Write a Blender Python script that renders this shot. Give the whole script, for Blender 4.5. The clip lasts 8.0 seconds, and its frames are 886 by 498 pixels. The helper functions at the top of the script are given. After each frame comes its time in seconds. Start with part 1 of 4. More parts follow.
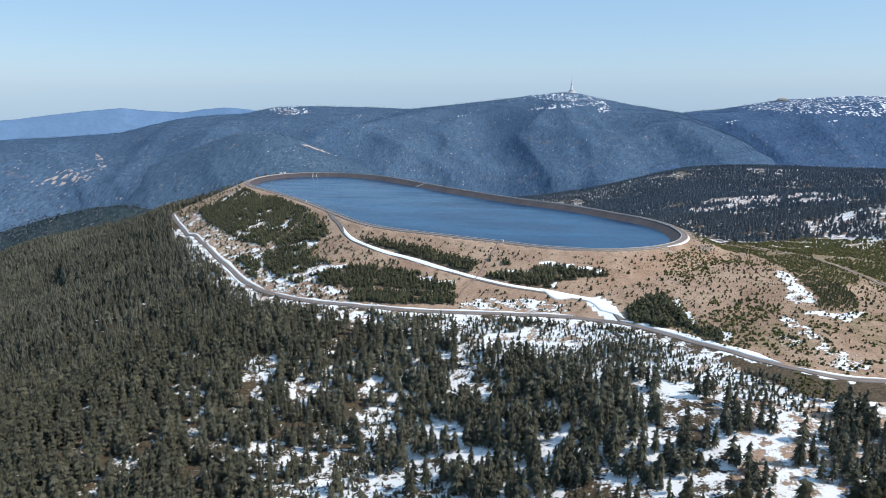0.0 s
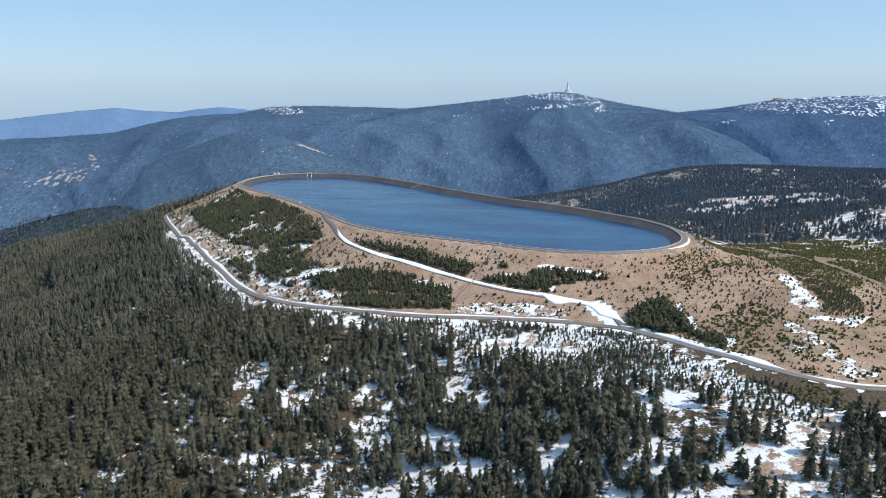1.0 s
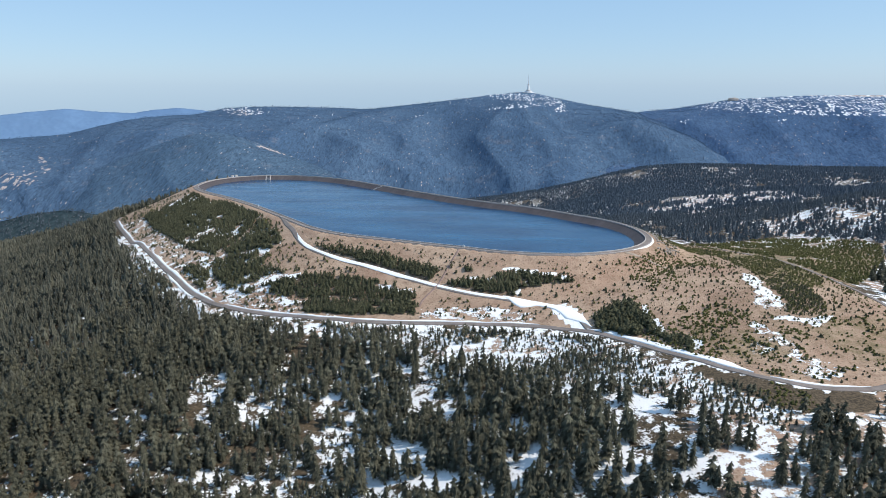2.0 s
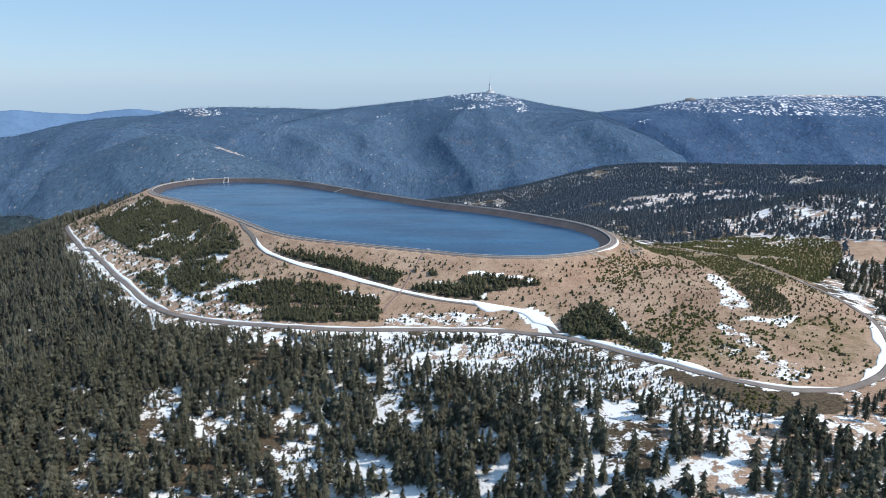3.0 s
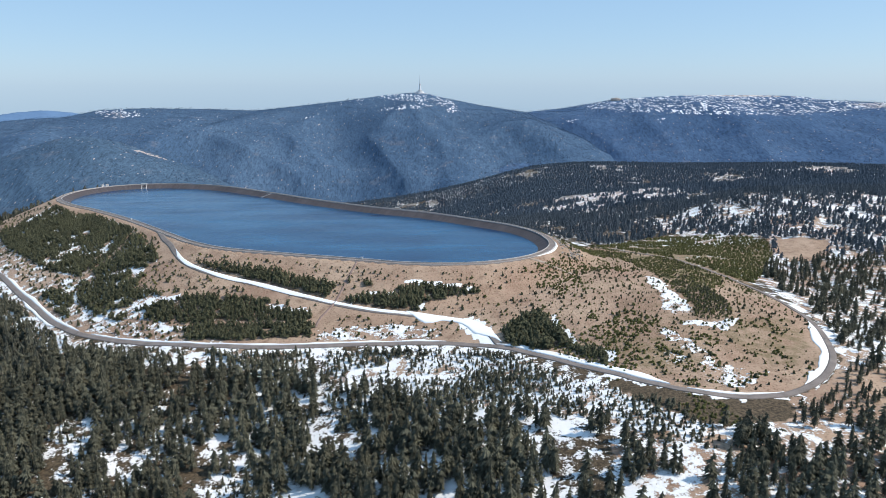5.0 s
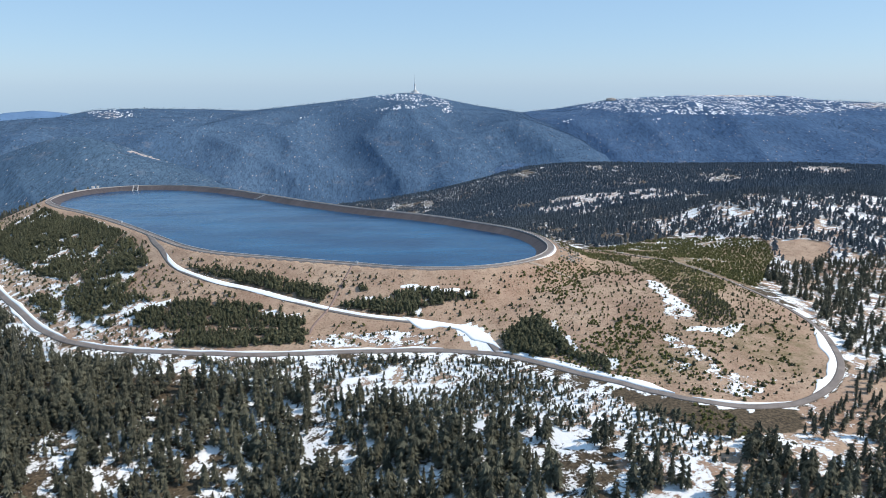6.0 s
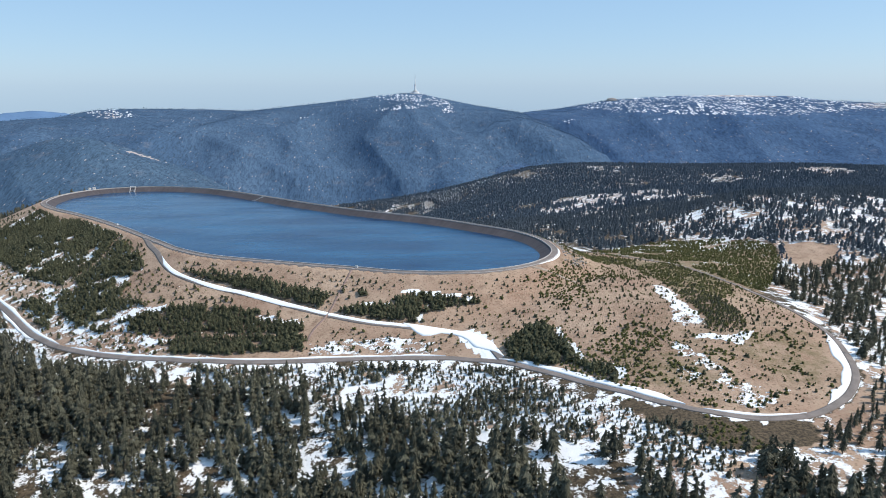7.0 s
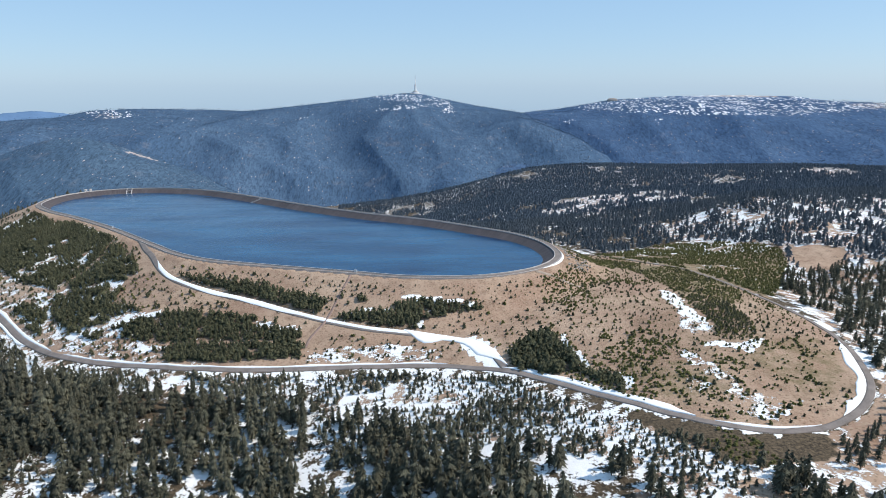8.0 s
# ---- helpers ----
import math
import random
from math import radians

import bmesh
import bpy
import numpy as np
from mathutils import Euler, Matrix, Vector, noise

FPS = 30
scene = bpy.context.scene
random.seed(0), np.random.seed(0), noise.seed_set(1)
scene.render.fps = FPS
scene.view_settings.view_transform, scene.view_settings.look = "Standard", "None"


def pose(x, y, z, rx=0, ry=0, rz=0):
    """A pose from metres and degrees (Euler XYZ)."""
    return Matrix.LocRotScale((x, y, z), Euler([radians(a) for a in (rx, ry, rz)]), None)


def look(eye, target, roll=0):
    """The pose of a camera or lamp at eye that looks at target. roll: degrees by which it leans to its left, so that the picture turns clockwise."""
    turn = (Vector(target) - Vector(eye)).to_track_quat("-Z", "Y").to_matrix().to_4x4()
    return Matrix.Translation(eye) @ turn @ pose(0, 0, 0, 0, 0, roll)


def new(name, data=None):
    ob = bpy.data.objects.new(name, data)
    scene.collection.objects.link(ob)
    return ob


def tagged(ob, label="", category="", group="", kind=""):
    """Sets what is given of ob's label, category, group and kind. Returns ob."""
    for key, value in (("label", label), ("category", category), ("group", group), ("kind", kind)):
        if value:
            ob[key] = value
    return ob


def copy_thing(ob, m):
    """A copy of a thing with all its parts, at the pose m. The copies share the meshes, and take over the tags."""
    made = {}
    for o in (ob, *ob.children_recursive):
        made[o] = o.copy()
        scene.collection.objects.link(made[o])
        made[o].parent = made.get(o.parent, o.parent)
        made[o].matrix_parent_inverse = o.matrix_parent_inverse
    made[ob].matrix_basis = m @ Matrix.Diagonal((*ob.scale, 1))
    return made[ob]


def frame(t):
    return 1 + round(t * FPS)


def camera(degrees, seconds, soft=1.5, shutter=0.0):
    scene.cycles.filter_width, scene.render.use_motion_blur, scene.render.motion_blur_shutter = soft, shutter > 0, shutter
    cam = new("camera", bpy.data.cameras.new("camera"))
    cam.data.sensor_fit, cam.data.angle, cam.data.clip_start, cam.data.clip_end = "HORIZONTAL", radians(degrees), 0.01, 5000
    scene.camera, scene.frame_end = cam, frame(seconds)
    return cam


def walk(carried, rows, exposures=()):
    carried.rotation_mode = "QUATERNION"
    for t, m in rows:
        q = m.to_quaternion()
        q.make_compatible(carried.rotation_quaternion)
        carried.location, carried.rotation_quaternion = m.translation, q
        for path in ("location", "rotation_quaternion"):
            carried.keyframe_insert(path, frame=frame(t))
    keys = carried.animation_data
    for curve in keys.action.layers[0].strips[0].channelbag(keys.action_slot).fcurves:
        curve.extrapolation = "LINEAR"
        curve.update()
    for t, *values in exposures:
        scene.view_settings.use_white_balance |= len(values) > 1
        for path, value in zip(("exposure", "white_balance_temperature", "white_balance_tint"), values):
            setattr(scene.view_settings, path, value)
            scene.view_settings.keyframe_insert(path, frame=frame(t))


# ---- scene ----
cam = camera(64.99, 8.0, soft=0.5)
walk(cam, [
    (0, pose(5.74, -47.30, 147.63, 76.756, 0, 8.028)),
    (0.5, pose(4.71, -40.56, 147.56, 76.752, 0, 8.021)),
    (0.8, pose(4.13, -36.52, 147.52, 76.740, 0, 8.025)),
    (1, pose(3.75, -33.82, 147.50, 76.732, 0, 7.690)),
    (1.2, pose(3.39, -31.13, 147.48, 76.733, 0, 7.160)),
    (1.5, pose(2.86, -27.08, 147.46, 76.736, 0, 5.963)),
    (1.7, pose(2.53, -24.38, 147.44, 76.741, 0, 5.395)),
    (2.8, pose(0.90, -9.54, 147.40, 76.767, 0, 2.120)),
    (3, pose(0.64, -6.84, 147.40, 76.772, 0, 1.489)),
    (3.5, pose(0.05, -0.10, 147.40, 76.781, 0, 0.000)),
    (4, pose(-0.46, 6.65, 147.41, 76.783, 0, -1.463)),
    (4.5, pose(-0.90, 13.40, 147.43, 76.788, 0, -2.955)),
    (4.7, pose(-1.05, 16.10, 147.45, 76.789, 0, -3.530)),
    (5.2, pose(-1.36, 22.85, 147.49, 76.790, 0, -4.400)),
    (5.8, pose(-1.67, 30.95, 147.55, 76.791, 0, -4.575)),
    (6, pose(-1.74, 33.66, 147.58, 76.791, 0, -4.570)),
    (6.5, pose(-1.87, 40.41, 147.64, 76.791, 0, -4.553)),
    (7, pose(-1.91, 47.17, 147.73, 76.797, 0, -4.558)),
    (7.5, pose(-1.88, 53.92, 147.82, 76.799, 0, -4.549)),
    (8, pose(-1.76, 60.68, 147.92, 76.804, 0, -4.553)),
])


# ---- sky, sun ----
SUN_TURN, SUN_RISE = radians(97), radians(47)
scene.view_settings.exposure = 0.0
world = bpy.data.worlds.new("world")
scene.world = world
world.use_nodes = True
wn = world.node_tree
sky = wn.nodes.new("ShaderNodeTexSky")
sky.sky_type, sky.sun_disc = "NISHITA", False
sky.sun_elevation, sky.sun_rotation = SUN_RISE, SUN_TURN
sky.altitude, sky.air_density, sky.dust_density, sky.ozone_density = 1400, 1.0, 1.2, 1.5
wn.nodes["Background"].inputs["Strength"].default_value = 0.1
haze = wn.nodes.new("ShaderNodeMix")
haze.data_type = "RGBA"
haze.inputs[0].default_value = 0.5
haze.inputs[7].default_value = (4.35, 7.4, 11.2, 1)
wn.links.new(sky.outputs["Color"], haze.inputs[6])
wn.links.new(haze.outputs[2], wn.nodes["Background"].inputs["Color"])
sun = new("sun", bpy.data.lights.new("sun", "SUN"))
sun.data.energy, sun.data.angle, sun.data.color = 4.12, radians(0.53), (1.0, 0.93, 0.84)
sun.matrix_world = look((math.sin(SUN_TURN) * math.cos(SUN_RISE), math.cos(SUN_TURN) * math.cos(SUN_RISE), math.sin(SUN_RISE)), (0, 0, 0))


# ---- materials ----
class Nodes:
    """Short hand for building a node material."""

    def __init__(self, name):
        self.mat = bpy.data.materials.new(name)
        self.mat.use_nodes = True
        self.tree = self.mat.node_tree
        self.bsdf = self.tree.nodes["Principled BSDF"]
        self.bsdf.inputs["Specular IOR Level"].default_value = 0.25

    def put(self, kind, ins=None, operation="", clamp=False, feature="", data_type="", attribute=""):
        n = self.tree.nodes.new("ShaderNode" + kind)
        if operation:
            n.operation, n.use_clamp = operation, clamp
        if feature:
            n.feature = feature
        if data_type:
            n.data_type = data_type
        if attribute:
            n.attribute_name = attribute
        for k, v in (ins or {}).items():
            self.join(v, n.inputs[k])
        return n

    def join(self, v, socket):
        if isinstance(v, bpy.types.NodeSocket):
            self.tree.links.new(v, socket)
        else:
            socket.default_value = v

    def set(self, **ins):
        for k, v in ins.items():
            self.join(v, self.bsdf.inputs[k.replace("_", " ")])

    def place(self, scale=(1, 1, 1), local=False):
        """World or object coordinates, stretched."""
        src = self.put("TexCoord").outputs["Object"] if local else self.put("NewGeometry").outputs["Position"]
        return self.put("Mapping", {"Vector": src, "Scale": scale}).outputs["Vector"]

    def noise(self, size, detail=4, rough=0.6, vec=None, out="Fac"):
        return self.put("TexNoise", {"Vector": vec or self.place(), "Scale": 1 / size, "Detail": detail, "Roughness": rough}).outputs[out]

    def cells(self, size, vec=None, feature="F1", out="Distance"):
        return self.put("TexVoronoi", {"Vector": vec or self.place(), "Scale": 1 / size}, feature=feature).outputs[out]

    def math(self, op, a, b=0.0, clamp=False):
        n = self.put("Math", operation=op, clamp=clamp)
        self.join(a, n.inputs[0])
        self.join(b, n.inputs[1])
        return n.outputs[0]

    def span(self, v, lo, hi, a=0.0, b=1.0):
        return self.put("MapRange", {"Value": v, "From Min": lo, "From Max": hi, "To Min": a, "To Max": b}).outputs["Result"]

    def mix(self, f, a, b):
        n = self.put("Mix", data_type="RGBA")
        self.join(f, n.inputs[0])
        self.join(a if isinstance(a, bpy.types.NodeSocket) else (*a, 1), n.inputs[6])
        self.join(b if isinstance(b, bpy.types.NodeSocket) else (*b, 1), n.inputs[7])
        return n.outputs[2]

    def bump(self, height, strength, distance):
        n = self.put("Bump", {"Height": height, "Strength": strength, "Distance": distance})
        self.set(Normal=n.outputs["Normal"])

    def attr(self, name):
        n = self.put("Attribute", attribute=name)
        return n


def ground_material():
    m = Nodes("meadow_and_snow")
    cover = m.put("SeparateColor", {"Color": m.attr("cover").outputs["Color"]})
    snow, green, dark = cover.outputs[0], cover.outputs[1], cover.outputs[2]
    n1, n2, n3 = m.noise(45), m.noise(9, 5), m.noise(1.6, 5, 0.7)
    straw = m.mix(m.span(n1, 0.35, 0.65), (0.33, 0.205, 0.145), (0.49, 0.345, 0.25))
    straw = m.mix(m.span(n2, 0.52, 0.72), straw, (0.25, 0.15, 0.11))
    straw = m.mix(m.span(n3, 0.45, 0.75, 0, 0.7), straw, (0.46, 0.36, 0.26))
    tuft = m.cells(2.3)
    straw = m.mix(m.span(tuft, 0.15, 0.4, 0.55, 0), straw, (0.15, 0.095, 0.055))
    moss = m.mix(n2, (0.035, 0.05, 0.012), (0.13, 0.13, 0.035))
    heath = m.mix(m.span(n3, 0.4, 0.65), (0.045, 0.034, 0.022), (0.16, 0.118, 0.075))
    c = m.mix(m.math("MULTIPLY", m.span(n2, 0.3, 0.62), green, True), straw, moss)
    c = m.mix(m.span(m.math("ADD", dark, m.math("MULTIPLY", m.math("SUBTRACT", n2, 0.5), 0.9)), 0.4, 0.6), c, heath)
    rag = m.math("ADD", m.math("MULTIPLY", m.math("SUBTRACT", n2, 0.5), 1.5), m.math("MULTIPLY", m.math("SUBTRACT", n3, 0.5), 0.9))
    f = m.span(m.math("ADD", snow, rag), 0.47, 0.55)
    c = m.mix(f, c, m.mix(n3, (0.86, 0.865, 0.875), (0.93, 0.93, 0.93)))
    m.set(Base_Color=c, Roughness=m.span(f, 0, 1, 0.95, 0.6))
    m.bump(m.math("ADD", n3, m.math("MULTIPLY", f, 0.6)), 0.8, 0.8)
    return m.mat


def crown_material(name, low, high, straw=None, single=True):
    m = Nodes(name)
    pick = m.put("ObjectInfo").outputs["Random"] if single else m.put("NewGeometry").outputs["Random Per Island"]
    n = m.noise(0.5, 5, 0.8)
    big = m.noise(60, 2)
    c = m.mix(m.span(n, 0.40, 0.68), low, high)
    c = m.mix(m.math("MULTIPLY", pick, 0.75), c, tuple(v * 0.6 for v in low))
    c = m.mix(m.span(big, 0.5, 0.7, 0, 0.22), c, straw or tuple(v * 1.2 for v in high))
    m.set(Base_Color=c, Roughness=0.85)
    m.bump(n, 0.8, 0.4)
    return m.mat


def plain(name, color, dark=None, size=3.0, rough=0.9, metal=0.0, bump=0.0, stretch=(1, 1, 1)):
    m = Nodes(name)
    vec = m.place(stretch)
    n, g = m.noise(size, 5, 0.6, vec), m.noise(size / 9, 4, 0.7, vec)
    c = m.mix(m.span(n, 0.35, 0.68), color, dark or tuple(v * 0.65 for v in color))
    c = m.mix(m.span(g, 0.45, 0.75, 0, 0.5), c, tuple(min(1, v * 1.3) for v in color))
    m.set(Base_Color=c, Roughness=rough, Metallic=metal)
    if bump:
        m.bump(g, 0.7, bump)
    return m.mat


def lining_material():
    """Asphalt lining of the basin: streaks down the slope, seams between the lanes."""
    m = Nodes("asphalt_lining")
    lane = m.put("UVMap").outputs["UV"]
    sep = m.put("SeparateXYZ", {"Vector": lane})
    streak = m.noise(1, 4, 0.6, m.put("Mapping", {"Vector": lane, "Scale": (0.6, 0.05, 1)}).outputs["Vector"])
    blot = m.noise(20, 4)
    c = m.mix(m.span(streak, 0.3, 0.7), (0.062, 0.053, 0.056), (0.115, 0.10, 0.102))
    c = m.mix(m.span(blot, 0.4, 0.7, 0, 0.6), c, (0.05, 0.043, 0.047))
    seam = m.math("LESS_THAN", m.math("FRACT", m.math("DIVIDE", sep.outputs[0], 8.0)), 0.05)
    c = m.mix(m.math("MULTIPLY", seam, 0.55), c, (0.15, 0.14, 0.14))
    m.set(Base_Color=c, Roughness=0.85)
    m.bump(streak, 0.4, 0.1)
    return m.mat


def water_material():
    m = Nodes("lake_water")
    v = m.place((1.0, 0.45, 1.0))
    w1, w2, w3 = m.noise(2.2, 4, 0.65, v), m.noise(14, 3, 0.5, v), m.noise(70, 4, 0.6, m.place((0.5, 1.6, 1)))
    w4 = m.noise(26, 5, 0.65, m.place((0.35, 1.5, 1)))
    c = m.mix(m.span(m.math("ADD", w3, m.math("MULTIPLY", m.math("SUBTRACT", w4, 0.5), 0.5)), 0.3, 0.7), (0.001, 0.024, 0.078), (0.019, 0.088, 0.182))
    m.set(Base_Color=c, Roughness=m.span(w4, 0.35, 0.65, 0.10, 0.26), IOR=1.333)
    m.bsdf.inputs["Specular IOR Level"].default_value = 0.30
    m.bump(m.math("ADD", m.math("MULTIPLY", w1, 0.5), w2), 0.55, 0.6)
    return m.mat


def woods_material(name, near, far, bare, snow_from, snow_to):
    """Far wooded slopes: tree grain, stands of different ages, felled strips and late snow on the heights; haze comes
    with the colours given.
    """
    m = Nodes(name)
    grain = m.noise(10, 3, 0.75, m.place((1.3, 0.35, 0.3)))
    n1, n2, n3 = m.noise(420, 3), m.noise(90, 4), m.noise(24, 4, 0.7)
    dots = m.math("SUBTRACT", 1.0, m.cells(14, m.place((1, 0.4, 0.0))))
    rag = m.math("ADD", m.math("MULTIPLY", m.noise(15, 4, 0.7, m.place((1, 0.35, 0.0))), 0.5), m.math("MULTIPLY", dots, 0.5))
    c = m.mix(m.span(n1, 0.35, 0.65), near, far)
    c = m.mix(m.span(n2, 0.60, 0.70, 0, 0.5), c, bare)
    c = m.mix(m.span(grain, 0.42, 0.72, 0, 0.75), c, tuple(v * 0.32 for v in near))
    z = m.put("SeparateXYZ", {"Vector": m.put("NewGeometry").outputs["Position"]}).outputs[2]
    spot = m.put("SeparateColor", {"Color": m.attr("cover").outputs["Color"]})
    c = m.mix(m.span(m.math("ADD", spot.outputs[1], m.math("MULTIPLY", m.math("SUBTRACT", rag, 0.5), 2.6)), 0.5, 0.62), c, m.mix(n2, (0.33, 0.28, 0.26), (0.50, 0.46, 0.44)))
    up = m.math("ADD", m.span(z, snow_from, snow_to), spot.outputs[0], True)
    f = m.span(m.math("ADD", m.math("MULTIPLY", up, 0.275), m.math("MULTIPLY", m.math("ADD", rag, m.math("MULTIPLY", n2, 0.4)), 0.75)), 0.835, 0.87)
    c = m.mix(m.math("MULTIPLY", f, m.math("GREATER_THAN", up, 0.001)), c, (0.75, 0.78, 0.82))
    m.set(Base_Color=c, Roughness=1.0)
    m.bsdf.inputs["Specular IOR Level"].default_value = 0.0
    m.bump(m.math("ADD", grain, n3), 0.35, 3.0)
    return m.mat


M_GROUND = ground_material()
M_CROWN = crown_material("spruce_needles", (0.028, 0.029, 0.017), (0.172, 0.156, 0.092), single=True)
M_FOREST = crown_material("forest_needles", (0.034, 0.036, 0.025), (0.222, 0.210, 0.142), single=False)
# forest needles again, lightened and blued for haze over the farther western trees
M_HAZED_WEST = crown_material("hazed_west_needles", (0.037, 0.040, 0.031), (0.228, 0.221, 0.164), single=False)
# far plateau spruces, tinted bluer to carry the haze of distance
M_HAZED_PLATEAU = crown_material("hazed_plateau_needles", (0.046, 0.068, 0.094), (0.102, 0.138, 0.178), single=False)
M_YOUNG = crown_material("young_needles", (0.036, 0.040, 0.021), (0.165, 0.158, 0.086), single=False)
M_OLIVE = crown_material("olive_needles", (0.055, 0.060, 0.016), (0.20, 0.185, 0.062), single=False)
# cooler needles for spruces further off, haze included in the colour
M_HAZED_SPRUCE = crown_material("hazed_needles", (0.050, 0.068, 0.085), (0.125, 0.152, 0.176), single=False)
# trees of the far ranges, their needles painted blue with the haze
M_HAZED_TREE = crown_material("hazed_slope_needles", (0.050, 0.096, 0.162), (0.108, 0.172, 0.262), single=False)
M_BARK = plain("bark", (0.11, 0.085, 0.065), size=0.8, bump=0.05)
M_LINING = lining_material()
M_WATER = water_material()
M_CONCRETE = plain("pale_concrete", (0.52, 0.48, 0.46), size=6, bump=0.03)
M_ROAD = plain("worn_asphalt", (0.24, 0.205, 0.185), size=8, bump=0.03)
M_SNOW = plain("old_snow", (0.93, 0.93, 0.93), (0.86, 0.86, 0.86), size=5, rough=0.6, bump=0.03)
M_STEEL = plain("galvanised_steel", (0.55, 0.56, 0.57), size=2, rough=0.45, metal=0.6)
M_WHITE = plain("white_paint", (0.80, 0.80, 0.80), size=4, rough=0.6)
M_STONE = plain("grey_rubble", (0.36, 0.33, 0.30), size=3, bump=0.2)
# main range, spur and east range: haze is mixed into their blue base colours
M_HAZED_WOOD = woods_material("hazed_wooded_slopes", (0.071, 0.124, 0.203), (0.095, 0.155, 0.240), (0.17, 0.185, 0.225), -70, 110)
M_HAZED_SPUR = woods_material("hazed_spur_woods", (0.072, 0.124, 0.190), (0.094, 0.152, 0.222), (0.16, 0.175, 0.21), 900, 1000)
M_HAZED_EAST = woods_material("hazed_slopes_snowy", (0.068, 0.122, 0.220), (0.092, 0.154, 0.258), (0.16, 0.18, 0.24), -90, 60)
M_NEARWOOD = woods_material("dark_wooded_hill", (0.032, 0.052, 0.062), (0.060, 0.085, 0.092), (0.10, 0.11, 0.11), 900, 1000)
# horizon hills: the blue is haze painted as their surface colour
M_HAZY_HILLS = plain("hazy_blue_hills", (0.125, 0.215, 0.35), (0.108, 0.192, 0.325), size=1400, rough=1.0)


# ---- shape of the land (crest of the dam at z = 0) ----
HILL = [(-270, 430, -68), (-90, 386, -71), (-165, 430, -61), (-50, 425, -56), (31, 364, -42), (74, 391, -34),
        (115, 309, -30), (165, 301, -28), (211, 335, -26), (234, 382, -24), (142, 411, -22), (69, 475, -30),
        (-245, 490, -54), (-220, 530, -54), (-345, 533, -84), (-509, 627, -103), (-399, 518, -101), (-283, 631, -42),
        (-460, 766, -53), (-505, 830, -70), (-575, 907, -95), (-539, 927, -47), (22, 546, -22),
        (-52, 586, -17), (244, 477, -12), (214, 568, -12), (281, 697, -25), (317, 555, -21), (326, 473, -23),
        (270, 395, -22)]
PLATEAU = [(406, 645, -38), (491, 791, -30), (611, 940, -24), (502, 929, -26), (553, 1061, -16), (445, 925, -43),
           (420, 1220, -88), (661, 1770, -108), (441, 1646, -131), (720, 1908, -150), (500, 2200, -168),
           (1381, 2209, -116), (1154, 2752, -150), (529, 2783, -178), (-184, 2551, -340), (950, 1300, -50)]
VALLEY = [(-100, 1120, -62), (120, 900, -44), (-330, 1260, -90), (-700, 1180, -113), (-835, 970, -116), (-590, 1270, -112), (-850, 650, -160),
          (-900, 1520, -290), (-1150, 1200, -280), (-1100, 850, -250), (-700, 350, -140), (-50, 1500, -200), (60, 2000, -270), (180, 2600, -300),
          (-300, 1600, -250), (-200, 2600, -340), (240, 1300, -98), (230, 1100, -70), (340, 1900, -170), (-500, -200, -160), (100, 100, -60), (600, 100, -60), (100, -500, -120),
          (2300, 1500, -150), (2300, -500, -150), (-2300, -500, -300), (-1600, 2300, -420)]
CREST = [(-449, 974), (-457, 1025), (-448, 1066), (-424, 1098), (-382, 1117), (-324, 1117), (-252, 1085), (-172, 1015),
         (-105, 951), (-32, 890), (46, 837), (95, 791), (128, 757), (147, 723), (154, 690), (153, 660), (142, 633),
         (120, 609), (89, 593), (55, 587), (8, 593), (-31, 608), (-97, 633), (-160, 660), (-198, 690), (-229, 727),
         (-300, 813), (-364, 880), (-415, 927)]


def spline(points, step, closed=False):
    """A smooth plan curve through the points, sampled about every step metres."""
    p = np.array(points, float)
    n = len(p)
    out = []
    for i in range(n if closed else n - 1):
        if closed:
            a, b, c, d = p[i - 1], p[i], p[(i + 1) % n], p[(i + 2) % n]
        else:
            a, b, c, d = p[max(i - 1, 0)], p[i], p[i + 1], p[min(i + 2, n - 1)]
        k = max(2, int(np.linalg.norm(c - b) / step))
        t = (np.arange(k) / k)[:, None]
        out.append(b + 0.5 * t * (c - a + t * (2 * a - 5 * b + 4 * c - d + t * (3 * (b - c) + d - a))))
    if not closed:
        out.append(p[-1:])
    return np.concatenate(out)


def offset(line, d, closed=False):
    """The plan curve moved d metres to the right of its way."""
    if closed:
        way = np.roll(line, -1, 0) - np.roll(line, 1, 0)
    else:
        way = np.gradient(line, axis=0)
    way = way / np.linalg.norm(way, axis=1)[:, None]
    d = np.asarray(d, float)
    d = d[:, None] if d.ndim else d
    return line + np.stack([way[:, 1], -way[:, 0]], 1) * d


def inside(poly, x, y):
    """Whether the plan places lie inside the polygon."""
    res = np.zeros(np.shape(x), bool)
    for (ax, ay), (bx, by) in zip(poly, np.roll(poly, -1, 0)):
        cut = (ay > y) != (by > y)
        res ^= cut & (x < (bx - ax) * (y - ay) / (by - ay + 1e-12) + ax)
    return res


